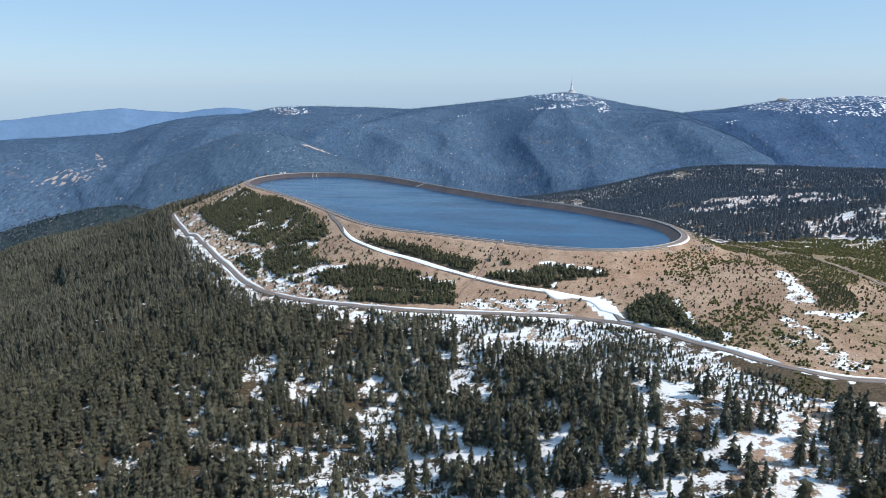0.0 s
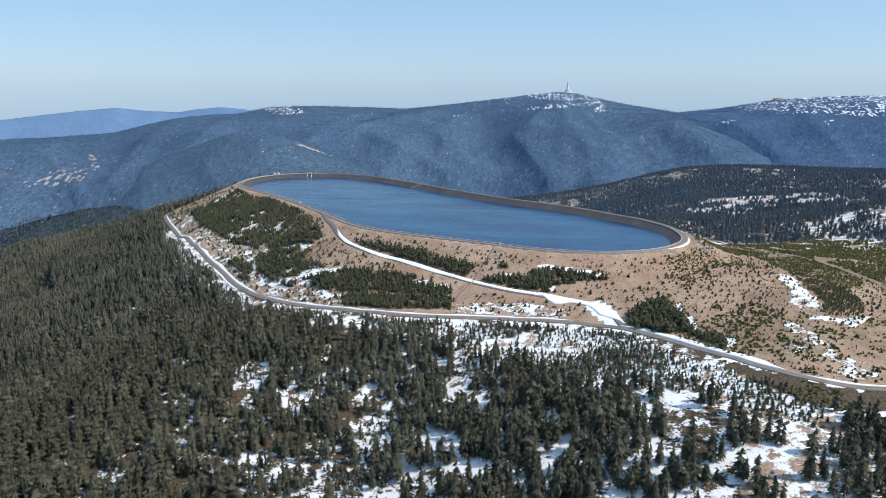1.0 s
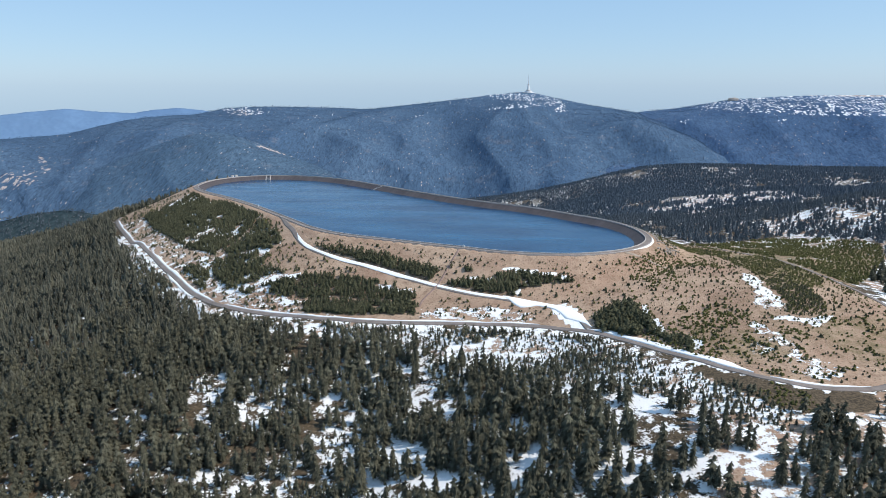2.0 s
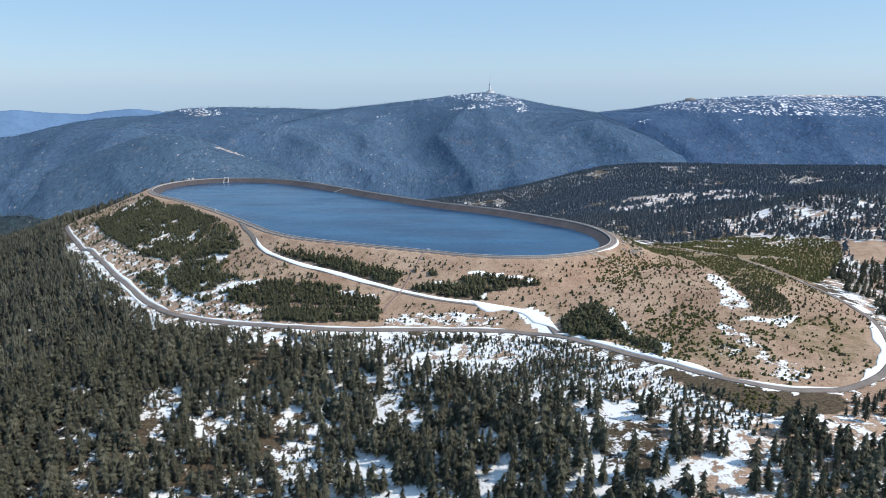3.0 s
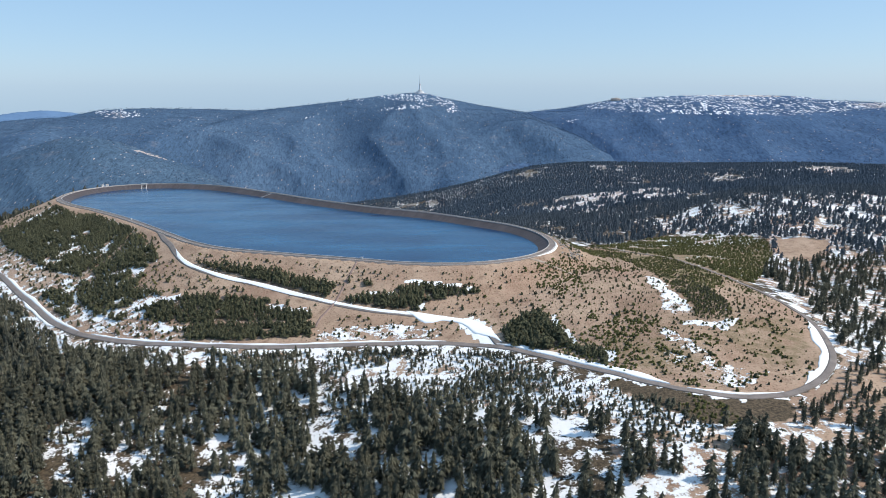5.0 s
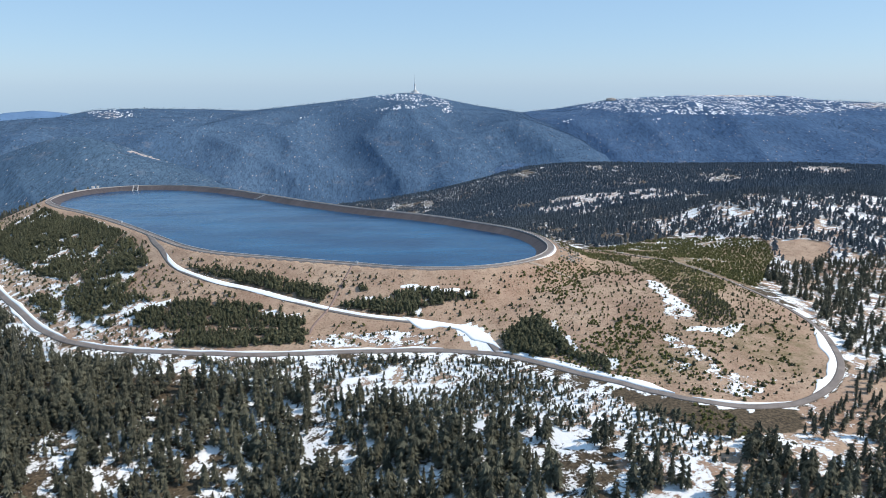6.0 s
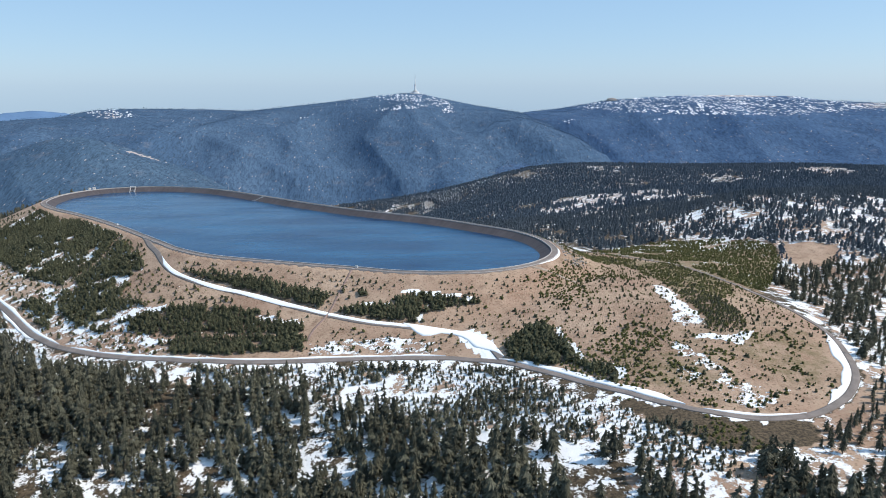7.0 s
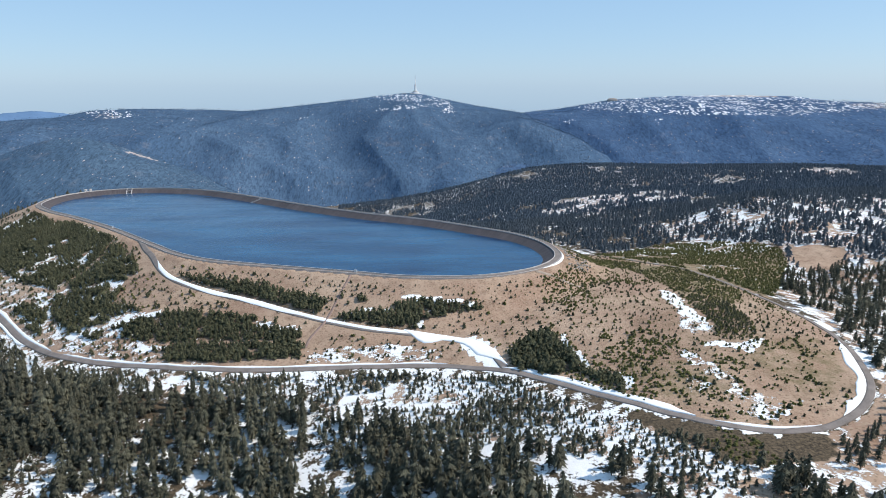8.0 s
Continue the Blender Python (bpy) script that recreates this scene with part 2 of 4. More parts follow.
def gap(line, x, y, closed=False, reach=60.0):
    """Distance from plan places to a line, cut off at reach."""
    x, y = np.asarray(x, float), np.asarray(y, float)
    best = np.full(x.shape, reach * reach)
    near = (x > line[:, 0].min() - reach) & (x < line[:, 0].max() + reach) & (y > line[:, 1].min() - reach) & (y < line[:, 1].max() + reach)
    qx, qy, b = x[near], y[near], best[near]
    ends = np.roll(line, -1, 0) if closed else line[1:]
    for (ax, ay), (bx, by) in zip(line, ends):
        vx, vy = bx - ax, by - ay
        t = np.clip(((qx - ax) * vx + (qy - ay) * vy) / (vx * vx + vy * vy + 1e-12), 0, 1)
        b = np.minimum(b, (qx - ax - t * vx) ** 2 + (qy - ay - t * vy) ** 2)
    best[near] = b
    return np.sqrt(best)


def plate(knots, soft):
    """A thin-plate surface near the knots, as weights for it."""
    k = np.array(knots, float)
    q = k[:, :2] / 1000
    r2 = ((q[:, None] - q[None]) ** 2).sum(-1)
    a = r2 * np.log(r2 + 1e-12) * 0.5 + np.eye(len(k)) * soft
    b = np.c_[np.ones(len(k)), q]
    m = np.block([[a, b], [b.T, np.zeros((3, 3))]])
    return q, np.linalg.solve(m, np.r_[k[:, 2], 0, 0, 0])


LAND = plate(HILL + PLATEAU + VALLEY, 4e-4)
CREST_LINE = spline(CREST, 6, True)


def hash2(ix, iy, seed):
    h = np.sin(ix * 127.1 + iy * 311.7 + seed * 74.7) * 43758.5453
    return h - np.floor(h)


def wave(x, y, size, seed=0):
    """Smooth plan noise from 0 to 1 with features of about that size."""
    u, v = np.asarray(x, float) / size, np.asarray(y, float) / size
    iu, iv = np.floor(u), np.floor(v)
    fu, fv = u - iu, v - iv
    fu, fv = fu * fu * (3 - 2 * fu), fv * fv * (3 - 2 * fv)
    a, b = hash2(iu, iv, seed), hash2(iu + 1, iv, seed)
    c, d = hash2(iu, iv + 1, seed), hash2(iu + 1, iv + 1, seed)
    return (a * (1 - fu) + b * fu) * (1 - fv) + (c * (1 - fu) + d * fu) * fv


def natural(x, y):
    q, w = LAND
    u, v = np.asarray(x, float) / 1000, np.asarray(y, float) / 1000
    z = w[-3] + w[-2] * u + w[-1] * v
    for (a, b), c in zip(q, w):
        r2 = (u - a) ** 2 + (v - b) ** 2
        z = z + c * r2 * np.log(r2 + 1e-12) * 0.5
    return z


def ground(x, y):
    """Height of the land at plan places."""
    x, y = np.asarray(x, float), np.asarray(y, float)
    z = np.maximum(natural(x, y), -430)
    r = np.hypot(x, y - 5)
    t = np.clip((r - 2800) / 600, 0, 1)
    z = z + (-400 - z) * t * t * (3 - 2 * t)
    z = z + (wave(x, y, 40, 1) - 0.5) * 2.4 + (wave(x, y, 13, 2) - 0.5) * 0.7
    d = gap(CREST_LINE[::2], x, y, True, 260)
    core = inside(CREST_LINE, x, y)
    dam = np.where(d < 259, -0.25 - 0.42 * np.maximum(0, d - 1.5), -999)
    t = np.clip((dam - z + 5) / 10, 0, 1)
    z = np.where(core, np.where(d > 5, -40, -0.6 - d * 0.8), z * (1 - t) + dam * t)
    return z


# ---- mesh helpers ----
def mesh_from(name, verts, faces, mats, face_mats=None, smooth=False):
    """A mesh from numpy arrays of places and of triangles or quads."""
    me = bpy.data.meshes.new(name)
    verts, faces = np.asarray(verts, np.float32), np.asarray(faces, np.int32)
    k = faces.shape[1]
    me.vertices.add(len(verts))
    me.vertices.foreach_set("co", verts.ravel())
    me.loops.add(faces.size)
    me.loops.foreach_set("vertex_index", faces.ravel())
    me.polygons.add(len(faces))
    me.polygons.foreach_set("loop_start", np.arange(0, faces.size, k, dtype=np.int32))
    if face_mats is not None:
        me.polygons.foreach_set("material_index", np.asarray(face_mats, np.int32))
    me.polygons.foreach_set("use_smooth", np.full(len(faces), smooth))
    for m in mats:
        me.materials.append(m)
    me.update(calc_edges=True)
    return me


def grid_faces(rows, cols, wrap=False):
    i = np.arange(rows - 1)[:, None] * cols
    j = np.arange(cols if wrap else cols - 1)[None]
    k = (j + 1) % cols
    return np.stack([i + j, i + k, i + k + cols, i + j + cols], -1).reshape(-1, 4)


def part(name, bm, material, parent, label=""):
    """Links a bmesh as one mesh object under a thing or a part."""
    me = bpy.data.meshes.new(name)
    bm.to_mesh(me)
    bm.free()
    me.materials.append(material)
    ob = new(name, me)
    ob.parent = parent
    return tagged(ob, label)


def box(bm, x, y, z, sx, sy, sz, bevel=0.0, turn=0.0):
    """A box with bevelled edges, centred at x, y and standing on z."""
    r = bmesh.ops.create_cube(bm, size=1, matrix=Matrix.Translation((x, y, z + sz / 2)) @ Matrix.Rotation(turn, 4, "Z") @ Matrix.Diagonal((sx, sy, sz, 1)))
    if bevel:
        es = list({e for v in r["verts"] for e in v.link_edges})
        bmesh.ops.bevel(bm, geom=es, offset=bevel, segments=1, affect="EDGES")


def rod(bm, a, b, r0, r1, sides=8):
    """A tapered round bar from a to b."""
    a, b = Vector(a), Vector(b)
    m = Matrix.Translation((a + b) / 2) @ (b - a).to_track_quat("Z", "Y").to_matrix().to_4x4()
    bmesh.ops.create_cone(bm, cap_ends=True, segments=sides, radius1=r0, radius2=max(r1, 0.001), depth=(b - a).length, matrix=m)


def ribbon(name, line, left, right, lift, mat, closed=False, thick=0.0, cols=5):
    """A strip along a plan line, laid on the land; left and right are its edges in metres."""
    n = len(line)
    left, right = np.broadcast_to(left, n), np.broadcast_to(right, n)
    rows = []
    for f in np.linspace(0, 1, cols):
        p = offset(line, left * (1 - f) + right * f, closed)
        rows.append(np.c_[p, ground(p[:, 0], p[:, 1]) + lift * (1 if 0 < f < 1 else 0.6)])
    if thick:
        rows = [np.c_[rows[0][:, :2], rows[0][:, 2] - thick]] + rows + [np.c_[rows[-1][:, :2], rows[-1][:, 2] - thick]]
    v = np.concatenate(rows)
    f = grid_faces(len(rows), n, closed)[:, ::-1]
    return new(name, mesh_from(name, v, f, [mat], smooth=True))


def steps_out(a, b, fine, first, last, grow=1.16):
    """Grid lines that are fine from a to b and spread out to first and last."""
    mid = np.arange(a, b + 0.01, fine)
    lo, hi, s = [a], [b], fine
    while lo[-1] > first or hi[-1] < last:
        s *= grow
        s = min(s, 110)
        lo.append(max(lo[-1] - s, first))
        hi.append(min(hi[-1] + s, last))
    return np.unique(np.r_[lo, mid, hi])


# ---- ground cover by plan ----
LOOP = [(-505, 1090), (-535, 1045), (-562, 1000), (-560, 955), (-537, 911), (-501, 860), (-453, 800), (-395, 727), (-349, 673), (-313, 631), (-287, 603),
        (-259, 580), (-228, 561), (-193, 545), (-155, 527), (-117, 515), (-80, 508), (-36, 502), (7, 495), (40, 488), (68, 474),
        (89, 455), (111, 431), (130, 410), (149, 392), (170, 378), (194, 371), (217, 373), (240, 382), (258, 394), (273, 411),
        (285, 433), (295, 460), (301, 493), (304, 530), (302, 569), (297, 612), (289, 655), (275, 700), (240, 760), (190, 820)]
UPPER = [(-246, 752), (-232, 722), (-219, 700), (-208, 678), (-194, 655), (-175, 635), (-147, 615), (-112, 595), (-80, 576), (-49, 558), (-20, 543),
         (7, 534), (30, 526), (51, 515), (64, 502), (69, 486), (72, 472)]
LOOP_LINE, UPPER_LINE = spline(LOOP, 5), spline(UPPER, 5)
STANDS = [
    [(-490, 897), (-440, 942), (-388, 883), (-337, 846), (-279, 778), (-283, 732), (-302, 689), (-355, 727), (-429, 814)],
    [(-276, 757), (-246, 723), (-218, 666), (-240, 678), (-276, 732)],
    [(-276, 732), (-230, 665), (-230, 630), (-197, 607), (-152, 592), (-115, 579), (-68, 556), (-66, 541), (-124, 552), (-176, 566),
     (-221, 586), (-240, 581), (-260, 609), (-288, 645), (-297, 681)],
    [(-337, 679), (-307, 663), (-290, 648), (-283, 612), (-306, 634)],
]
STANDS_MID = [
    [(-172, 561), (-66, 535), (-64, 520), (-118, 523), (-163, 539)],
    [(-180, 646), (-139, 629), (-116, 615), (-83, 599), (-61, 587), (-51, 579), (-57, 566), (-79, 573), (-111, 589), (-146, 612), (-171, 630)],
    [(-39, 583), (-16, 572), (-19, 569), (-35, 574)],
    [(3, 566), (31, 562), (64, 556), (66, 553), (35, 547), (19, 545), (17, 536), (-2, 536), (-20, 545), (-40, 556), (-42, 561), (-21, 560), (1, 557)],
]
STANDS_EAST = [
    [(74, 488), (86, 499), (96, 509), (108, 507), (111, 488), (120, 464), (120, 454), (101, 456), (81, 469)],
    [(115, 453), (126, 450), (136, 434), (131, 423), (120, 439)],
    [(224, 563), (240, 567), (250, 537), (249, 503), (240, 477), (224, 470), (212, 477), (219, 498), (221, 527)],
]
PATCHES_WEST = [
    [(-225, 606), (-208, 609), (-180, 603), (-183, 595), (-204, 595), (-218, 593)],
    [(-294, 653), (-287, 646), (-279, 627), (-264, 610), (-231, 585), (-222, 573), (-241, 584), (-266, 603), (-288, 636)],
    [(-324, 685), (-314, 693), (-297, 662), (-303, 662)],
    [(-189, 562), (-165, 563), (-163, 555), (-184, 554)],
    [(-63, 529), (-37, 523), (-22, 518), (-24, 511), (-64, 520)],
    [(-109, 574), (-93, 567), (-66, 556), (-67, 550), (-102, 563)],
    [(-38, 565), (3, 560), (-2, 557), (-35, 562)],
]
PATCHES_EAST = [
    [(8, 572), (32, 568), (64, 559), (62, 557), (31, 562), (8, 569)],
    [(19, 545), (25, 541), (21, 536), (17, 536)],
    [(43, 522), (58, 518), (69, 504), (70, 486), (69, 471), (60, 475), (55, 491), (52, 497), (48, 504)],
    [(114, 508), (119, 504), (119, 486), (123, 466), (122, 457), (117, 458), (113, 478)],
    [(136, 444), (140, 439), (145, 431), (135, 425)],
]
PATCHES_FAR = [
    [(218, 590), (222, 569), (218, 527), (220, 503), (214, 485), (201, 484), (195, 495), (205, 525), (206, 558)],
    [(197, 472), (208, 472), (223, 468), (243, 475), (237, 464), (221, 449), (212, 461), (197, 464)],
]
SCRUB_SNOW = [
    [(188, 410), (201, 402), (218, 398), (209, 383), (192, 381), (180, 389)],
    [(169, 427), (183, 426), (178, 412), (166, 410)],
    [(181, 469), (186, 463), (192, 442), (198, 424), (200, 409), (198, 396), (188, 404), (189, 416), (181, 432), (177, 452)],
]
GLADES = [
    [(-139, 293), (-133, 326), (-113, 333), (-91, 329), (-66, 311), (-46, 322), (-32, 300), (-35, 274), (-87, 260), (-140, 270)],
    [(-112, 385), (-90, 391), (-79, 380), (-86, 355), (-93, 337), (-106, 341), (-103, 363)],
    [(-282, 435), (-249, 408), (-229, 390), (-212, 360), (-207, 329), (-214, 335), (-217, 357), (-248, 394)],
    [(-270, 328), (-239, 320), (-228, 302), (-240, 299)],
    [(-215, 434), (-195, 456), (-175, 388), (-188, 396)],
    [(-54, 475), (-39, 472), (-40, 440), (-19, 415), (-24, 388), (-46, 401), (-57, 413), (-46, 437)],
    [(-3, 441), (29, 419), (28, 407), (13, 416), (-3, 425)],
    [(56, 271), (71, 288), (69, 257), (54, 259)],
]
SNOWFIELD = [(83, 240), (85, 279), (101, 309), (124, 321), (151, 344), (162, 333), (139, 307), (156, 293), (150, 240)]
OLIVE = [
    [(138, 457), (174, 449), (197, 430), (191, 410), (161, 409), (139, 430)],
    [(239, 468), (278, 476), (276, 443), (254, 407), (230, 408), (224, 429), (220, 446)],
]
SLUSH = [
    [(184, 410), (195, 411), (215, 401), (227, 398), (208, 388), (183, 390)],
    [(-54, 428), (-48, 471), (-34, 466), (-40, 435), (-22, 385), (-44, 405)],
    [(-60, 529), (3, 524), (37, 505), (28, 496), (-64, 512)],
]
PLANTATION = [(-57, 493), (-21, 491), (30, 481), (71, 461), (88, 442), (109, 406), (128, 389), (150, 369), (166, 342), (160, 322), (136, 318), (120, 346),
              (95, 362), (59, 382), (31, 403), (0, 432), (-20, 450), (-42, 460)]
VERGE = [(-263, 575), (-173, 523), (-62, 499), (-59, 472), (-129, 489), (-203, 519), (-248, 539), (-365, 647), (-515, 852), (-486, 840), (-340, 654)]
HEATH = [(119, 408), (168, 371), (192, 366), (219, 368), (213, 347), (184, 336), (158, 346), (141, 369)]
SPARSE = [(106, 336), (156, 340), (213, 347), (219, 368), (258, 389), (280, 411), (335, 375), (300, 200), (95, 200)]
YOUNG = [(205, 806), (230, 793), (322, 883), (376, 923), (420, 875), (450, 826), (428, 758), (371, 670), (308, 580), (299, 612), (291, 655), (277, 702), (242, 762)]
OPEN_EAST = [(369, 1074), (425, 1041), (487, 1066), (535, 1042), (621, 1084), (703, 1218), (840, 1350), (947, 1421), (1038, 1442), (1250, 1500), (1000, 700),
             (700, 450), (420, 380), (280, 411), (307, 482), (319, 541), (338, 628), (416, 736), (455, 822), (380, 933)]
MEADOW = [(454, 802), (485, 805), (506, 780), (489, 750), (456, 718), (423, 713), (430, 757)]
SCRUB = [(150, 470), (182, 468), (215, 440), (234, 405), (207, 384), (180, 398), (150, 438)]
BELT = [(188, 760), (205, 750), (277, 690), (290, 640), (288, 590), (271, 560), (249, 545), (227, 575), (219, 672), (182, 690)]
CLEARING = [(388, 1400), (340, 1650), (466, 1855), (543, 1809), (632, 1657), (671, 1529), (622, 1446), (530, 1500)]
FAR_CLEARING = [(1290, 2050), (1420, 2020), (1500, 2250), (1360, 2280)]
LOOP_AREA = np.r_[LOOP_LINE, [[60, 1000], [-300, 1250]]]


def any_of(polys, x, y):
    res = np.zeros(np.shape(x), bool)
    for p in polys:
        res |= inside(np.array(p, float), x, y)
    return res


def cover(x, y):
    """Snow, green and dark heath on the ground, 0 to 1 each."""
    hill = inside(LOOP_AREA, x, y)
    n = wave(x, y, 30, 5)
    floor = np.clip((x + 350) / 300, 0.25, 1) * np.where(y > 1050, 0.5, np.clip((1000 - y) / 300, 0.3, 1))
    snow = np.where(hill, 0.02, 0.27 + 0.55 * n * floor + 0.08 * ((x > -20) & (y < 410)))
    green = np.where(hill, 0.1, 0.2)
    dark = np.where(hill, 0.12, 0.9)
    east = hill & (x > 150) & (y > 400)
    green = np.where(east, 0.3 * wave(x, y, 50, 9) + 0.05, green)
    for poly, s, g, d in ((PLANTATION, 0.62, 0.3, 0.3), (VERGE, 0.6, 0.4, 0.2), (HEATH, 0.02, 0.4, 0.85), (SPARSE, 0.36 + 0.3 * n, 0.1, 0.25),
                          (YOUNG, 0.28 + 0.22 * (y > 800), 0.8, 0.3), (OPEN_EAST, 0.41 + 0.27 * n, 0.1, 0.12), (BELT, 0.05, 0.85, 0.35), (CLEARING, 0.5, 0.1, 0.4), (FAR_CLEARING, 0.46, 0.1, 0.4), (OLIVE[0], 0.05, 0.5, 0.2), (OLIVE[1], 0.05, 0.5, 0.2), (MEADOW, 0.1, 0.1, 0.1)):
        f = inside(np.array(poly, float), x, y)
        snow, green, dark = np.where(f, s, snow), np.where(f, g, green), np.where(f, d, dark)
    snow = np.where(inside(np.array(SPARSE, float), x, y) & (y > 345), 0.2 + 0.3 * n, snow)
    west = hill & (x < -120) & (y < 900) & (gap(LOOP_LINE, x, y) < 45)
    snow = np.where(west, 0.42, snow)
    f = any_of(STANDS + STANDS_MID + STANDS_EAST, x, y)
    snow, dark = np.where(f, np.where(x < -190, 0.54, 0.22), snow), np.where(f, 0.5, dark)
    snow = np.where(any_of(PATCHES_WEST, x, y), 0.62, snow)
    snow = np.where(any_of(PATCHES_EAST, x, y), 0.9, snow)
    snow = np.where(any_of(PATCHES_FAR, x, y), 0.64, snow)
    snow = np.where(any_of(SLUSH, x, y), 0.5, snow)
    snow = np.where(any_of(SCRUB_SNOW, x, y), 0.48, snow)
    snow = np.where(any_of(GLADES, x, y), 0.55, snow)
    snow = np.where(inside(np.array(SNOWFIELD, float), x, y), 0.55, snow)
    return snow, green, dark


def build_ground():
    xs = steps_out(-640, 640, 4.0, -4900, 4900)
    ys = steps_out(190, 1240, 4.0, -1500, 4900)
    x, y = np.meshgrid(xs, ys)
    z = ground(x, y)
    road = np.minimum(gap(LOOP_LINE, x, y, reach=12), gap(UPPER_LINE, x, y, reach=12))
    z = z - 0.35 * np.clip((6 - road) / 3, 0, 1)
    me = mesh_from("ground", np.stack([x, y, z], -1).reshape(-1, 3), grid_faces(len(ys), len(xs)), [M_GROUND], smooth=True)
    snow, green, dark = cover(x, y)
    col = me.attributes.new("cover", "FLOAT_COLOR", "POINT")
    col.data.foreach_set("color", np.stack([snow, green, dark, np.ones_like(x)], -1).astype(np.float32).ravel())
    return tagged(new("ground", me), "hill of dry straw-coloured grass with melting snow patches", "ground", kind="structure")


build_ground()


# ---- far ranges, as ridges seen from the hill ----
HEART = (0.0, 5.0, 147.5)
SLOPES = {}


def ridge(name, skyline, far, foot, low, mat, label, spurs, seed, rows=76, spots=(), spines=()):
    """A mountain range: its crest stands at the given bearings and rises, its flank runs down towards the basin."""
    s = np.array(skyline, float)
    az = np.arange(s[0, 0], s[-1, 0], 0.08)
    crest = np.interp(az, s[:, 0], s[:, 1])
    k = np.ones(7) / 7
    crest = np.convolve(np.pad(crest, 3, mode="edge"), k, "valid")
    dist = np.interp(az, np.linspace(az[0], az[-1], len(far)), far)
    t = np.linspace(0, 1, rows)[:, None]
    r = foot + (dist - foot)[None] * t
    a = np.radians(az)[None] + 0 * t
    x, y = HEART[0] + r * np.sin(a), HEART[1] + r * np.cos(a)
    top = HEART[2] + dist * np.tan(np.radians(crest))
    z = low + (top[None] - low) * (t * 0.55 + 0.45 * t * t * (3 - 2 * t))
    fade = np.clip((1 - t) * 2.2, 0, 1) * np.clip(t * 4, 0, 1)
    wx, wy = x + 500 * wave(x, y, 1100, seed + 5), y * 0.55 + 300 * wave(x, y, 900, seed + 6)
    soft = lambda n: np.sqrt((n * 2 - 1) ** 2 + 0.008)
    spur = soft(wave(wx, wy, 900, seed)) * 0.64 + soft(wave(wx, wy, 380, seed + 1)) * 0.27 + soft(wave(wx, wy, 190, seed + 3)) * 0.09
    z = z + spurs * fade * (0.55 - spur * 1.4) + (wave(x, y, 60, seed + 2) - 0.5) * 8 * fade + (wave(x, y, 17, seed + 4) - 0.5) * 3
    rise = np.degrees(np.arctan2(z - HEART[2], r))
    for line, height, west, east in spines:
        p = np.array(line, float)
        mid = np.interp(rise, p[::-1, 1], p[::-1, 0]) + 0.5 * (wave(x, y, 260, seed + 8) - 0.5)
        off = np.degrees(a) - mid
        away = np.sqrt(np.where(off < 0, off / west, off / east) ** 2 + 0.01) - 0.1
        along = np.clip((rise - p[-1, 1] + 1.2) / 1.2, 0, 1) * np.clip((p[0, 1] + 0.4 - rise) / 1.0, 0, 1)
        z = z + 0.62 * height * np.exp(-away) * along * np.clip((1 - t) * 3, 0, 1)
    top = HEART[2] + r * np.tan(np.radians(crest[None] - 0.9 * (1 - t)))
    z = np.where(t < 1, top - np.log1p(np.exp(np.clip((top - z) / 6, -30, 300))) * 6, z)
    back = np.stack([x[-1] * 1.02, y[-1] * 1.02, z[-1] - 120], -1)
    v = np.r_[np.stack([x, y, z], -1).reshape(-1, 3), back]
    me = mesh_from(name, v, grid_faces(rows + 1, len(az)), [mat], smooth=True)
    q = v - np.array(HEART)
    va, ve = np.degrees(np.arctan2(q[:, 0], q[:, 1])), np.degrees(np.arctan2(q[:, 2], np.hypot(q[:, 0], q[:, 1])))
    col = np.zeros((len(v), 4), np.float32)
    for what, a0, e0, da, de, tilt, much in spots:
        u, w = va - a0, ve - e0 - tilt * (va - a0)
        col[:, what] = np.maximum(col[:, what], much * np.clip(1.6 - 1.6 * np.sqrt((u / da) ** 2 + (w / de) ** 2), 0, 1))
    layer = me.attributes.new("cover", "FLOAT_COLOR", "POINT")
    layer.data.foreach_set("color", col.ravel())
    SLOPES[name] = np.stack([x, y, z], -1)
    return tagged(new(name, me), label, "mountain range", kind="structure")


MAIN_RANGE = [(-46, -4.2), (-39.95, -3.67), (-37.22, -3.66), (-35.07, -3.57), (-32.82, -3.43), (-30.86, -2.94), (-28.85, -2.52), (-27.23, -2.33),
              (-23.9, -2.16), (-22.39, -1.87), (-21.31, -1.7), (-18.69, -1.63), (-13.79, -1.74), (-10.62, -1.88), (-7.88, -1.61), (-3.34, -1.11),
              (-0.65, -0.75), (2.28, -0.48), (4.67, -1.04), (7.27, -1.54), (10.66, -2.06), (13.14, -2.53), (15.58, -3.32), (18.74, -4.45), (23, -6.2)]
EAST_RANGE = [(1.5, -9.5), (6, -5.0), (9, -2.7), (10.98, -2.03), (13.67, -1.75), (16.08, -1.3), (17.37, -1.08), (20.77, -0.81), (22.83, -0.72), (26.83, -0.66), (30.62, -0.73),
              (32.45, -0.99), (36.51, -1.15), (46, -1.5)]
BLUE_RANGE = [(-48, -2.7), (-39.78, -2.34), (-37.74, -2.11), (-35.24, -1.84), (-32.65, -1.64), (-30.76, -1.87), (-28.41, -2.02), (-26.78, -1.79),
              (-25.12, -1.68), (-23.46, -1.86), (-20, -2.5)]
SPUR = [(-38, -13), (-34, -7.9), (-31.55, -6.18), (-27.82, -4.71), (-24.84, -3.76), (-22.7, -3.53), (-20.56, -4.04), (-17.95, -5.06), (-15.27, -6.23), (-12.54, -7.54), (-9.76, -9.04), (-7, -13)]
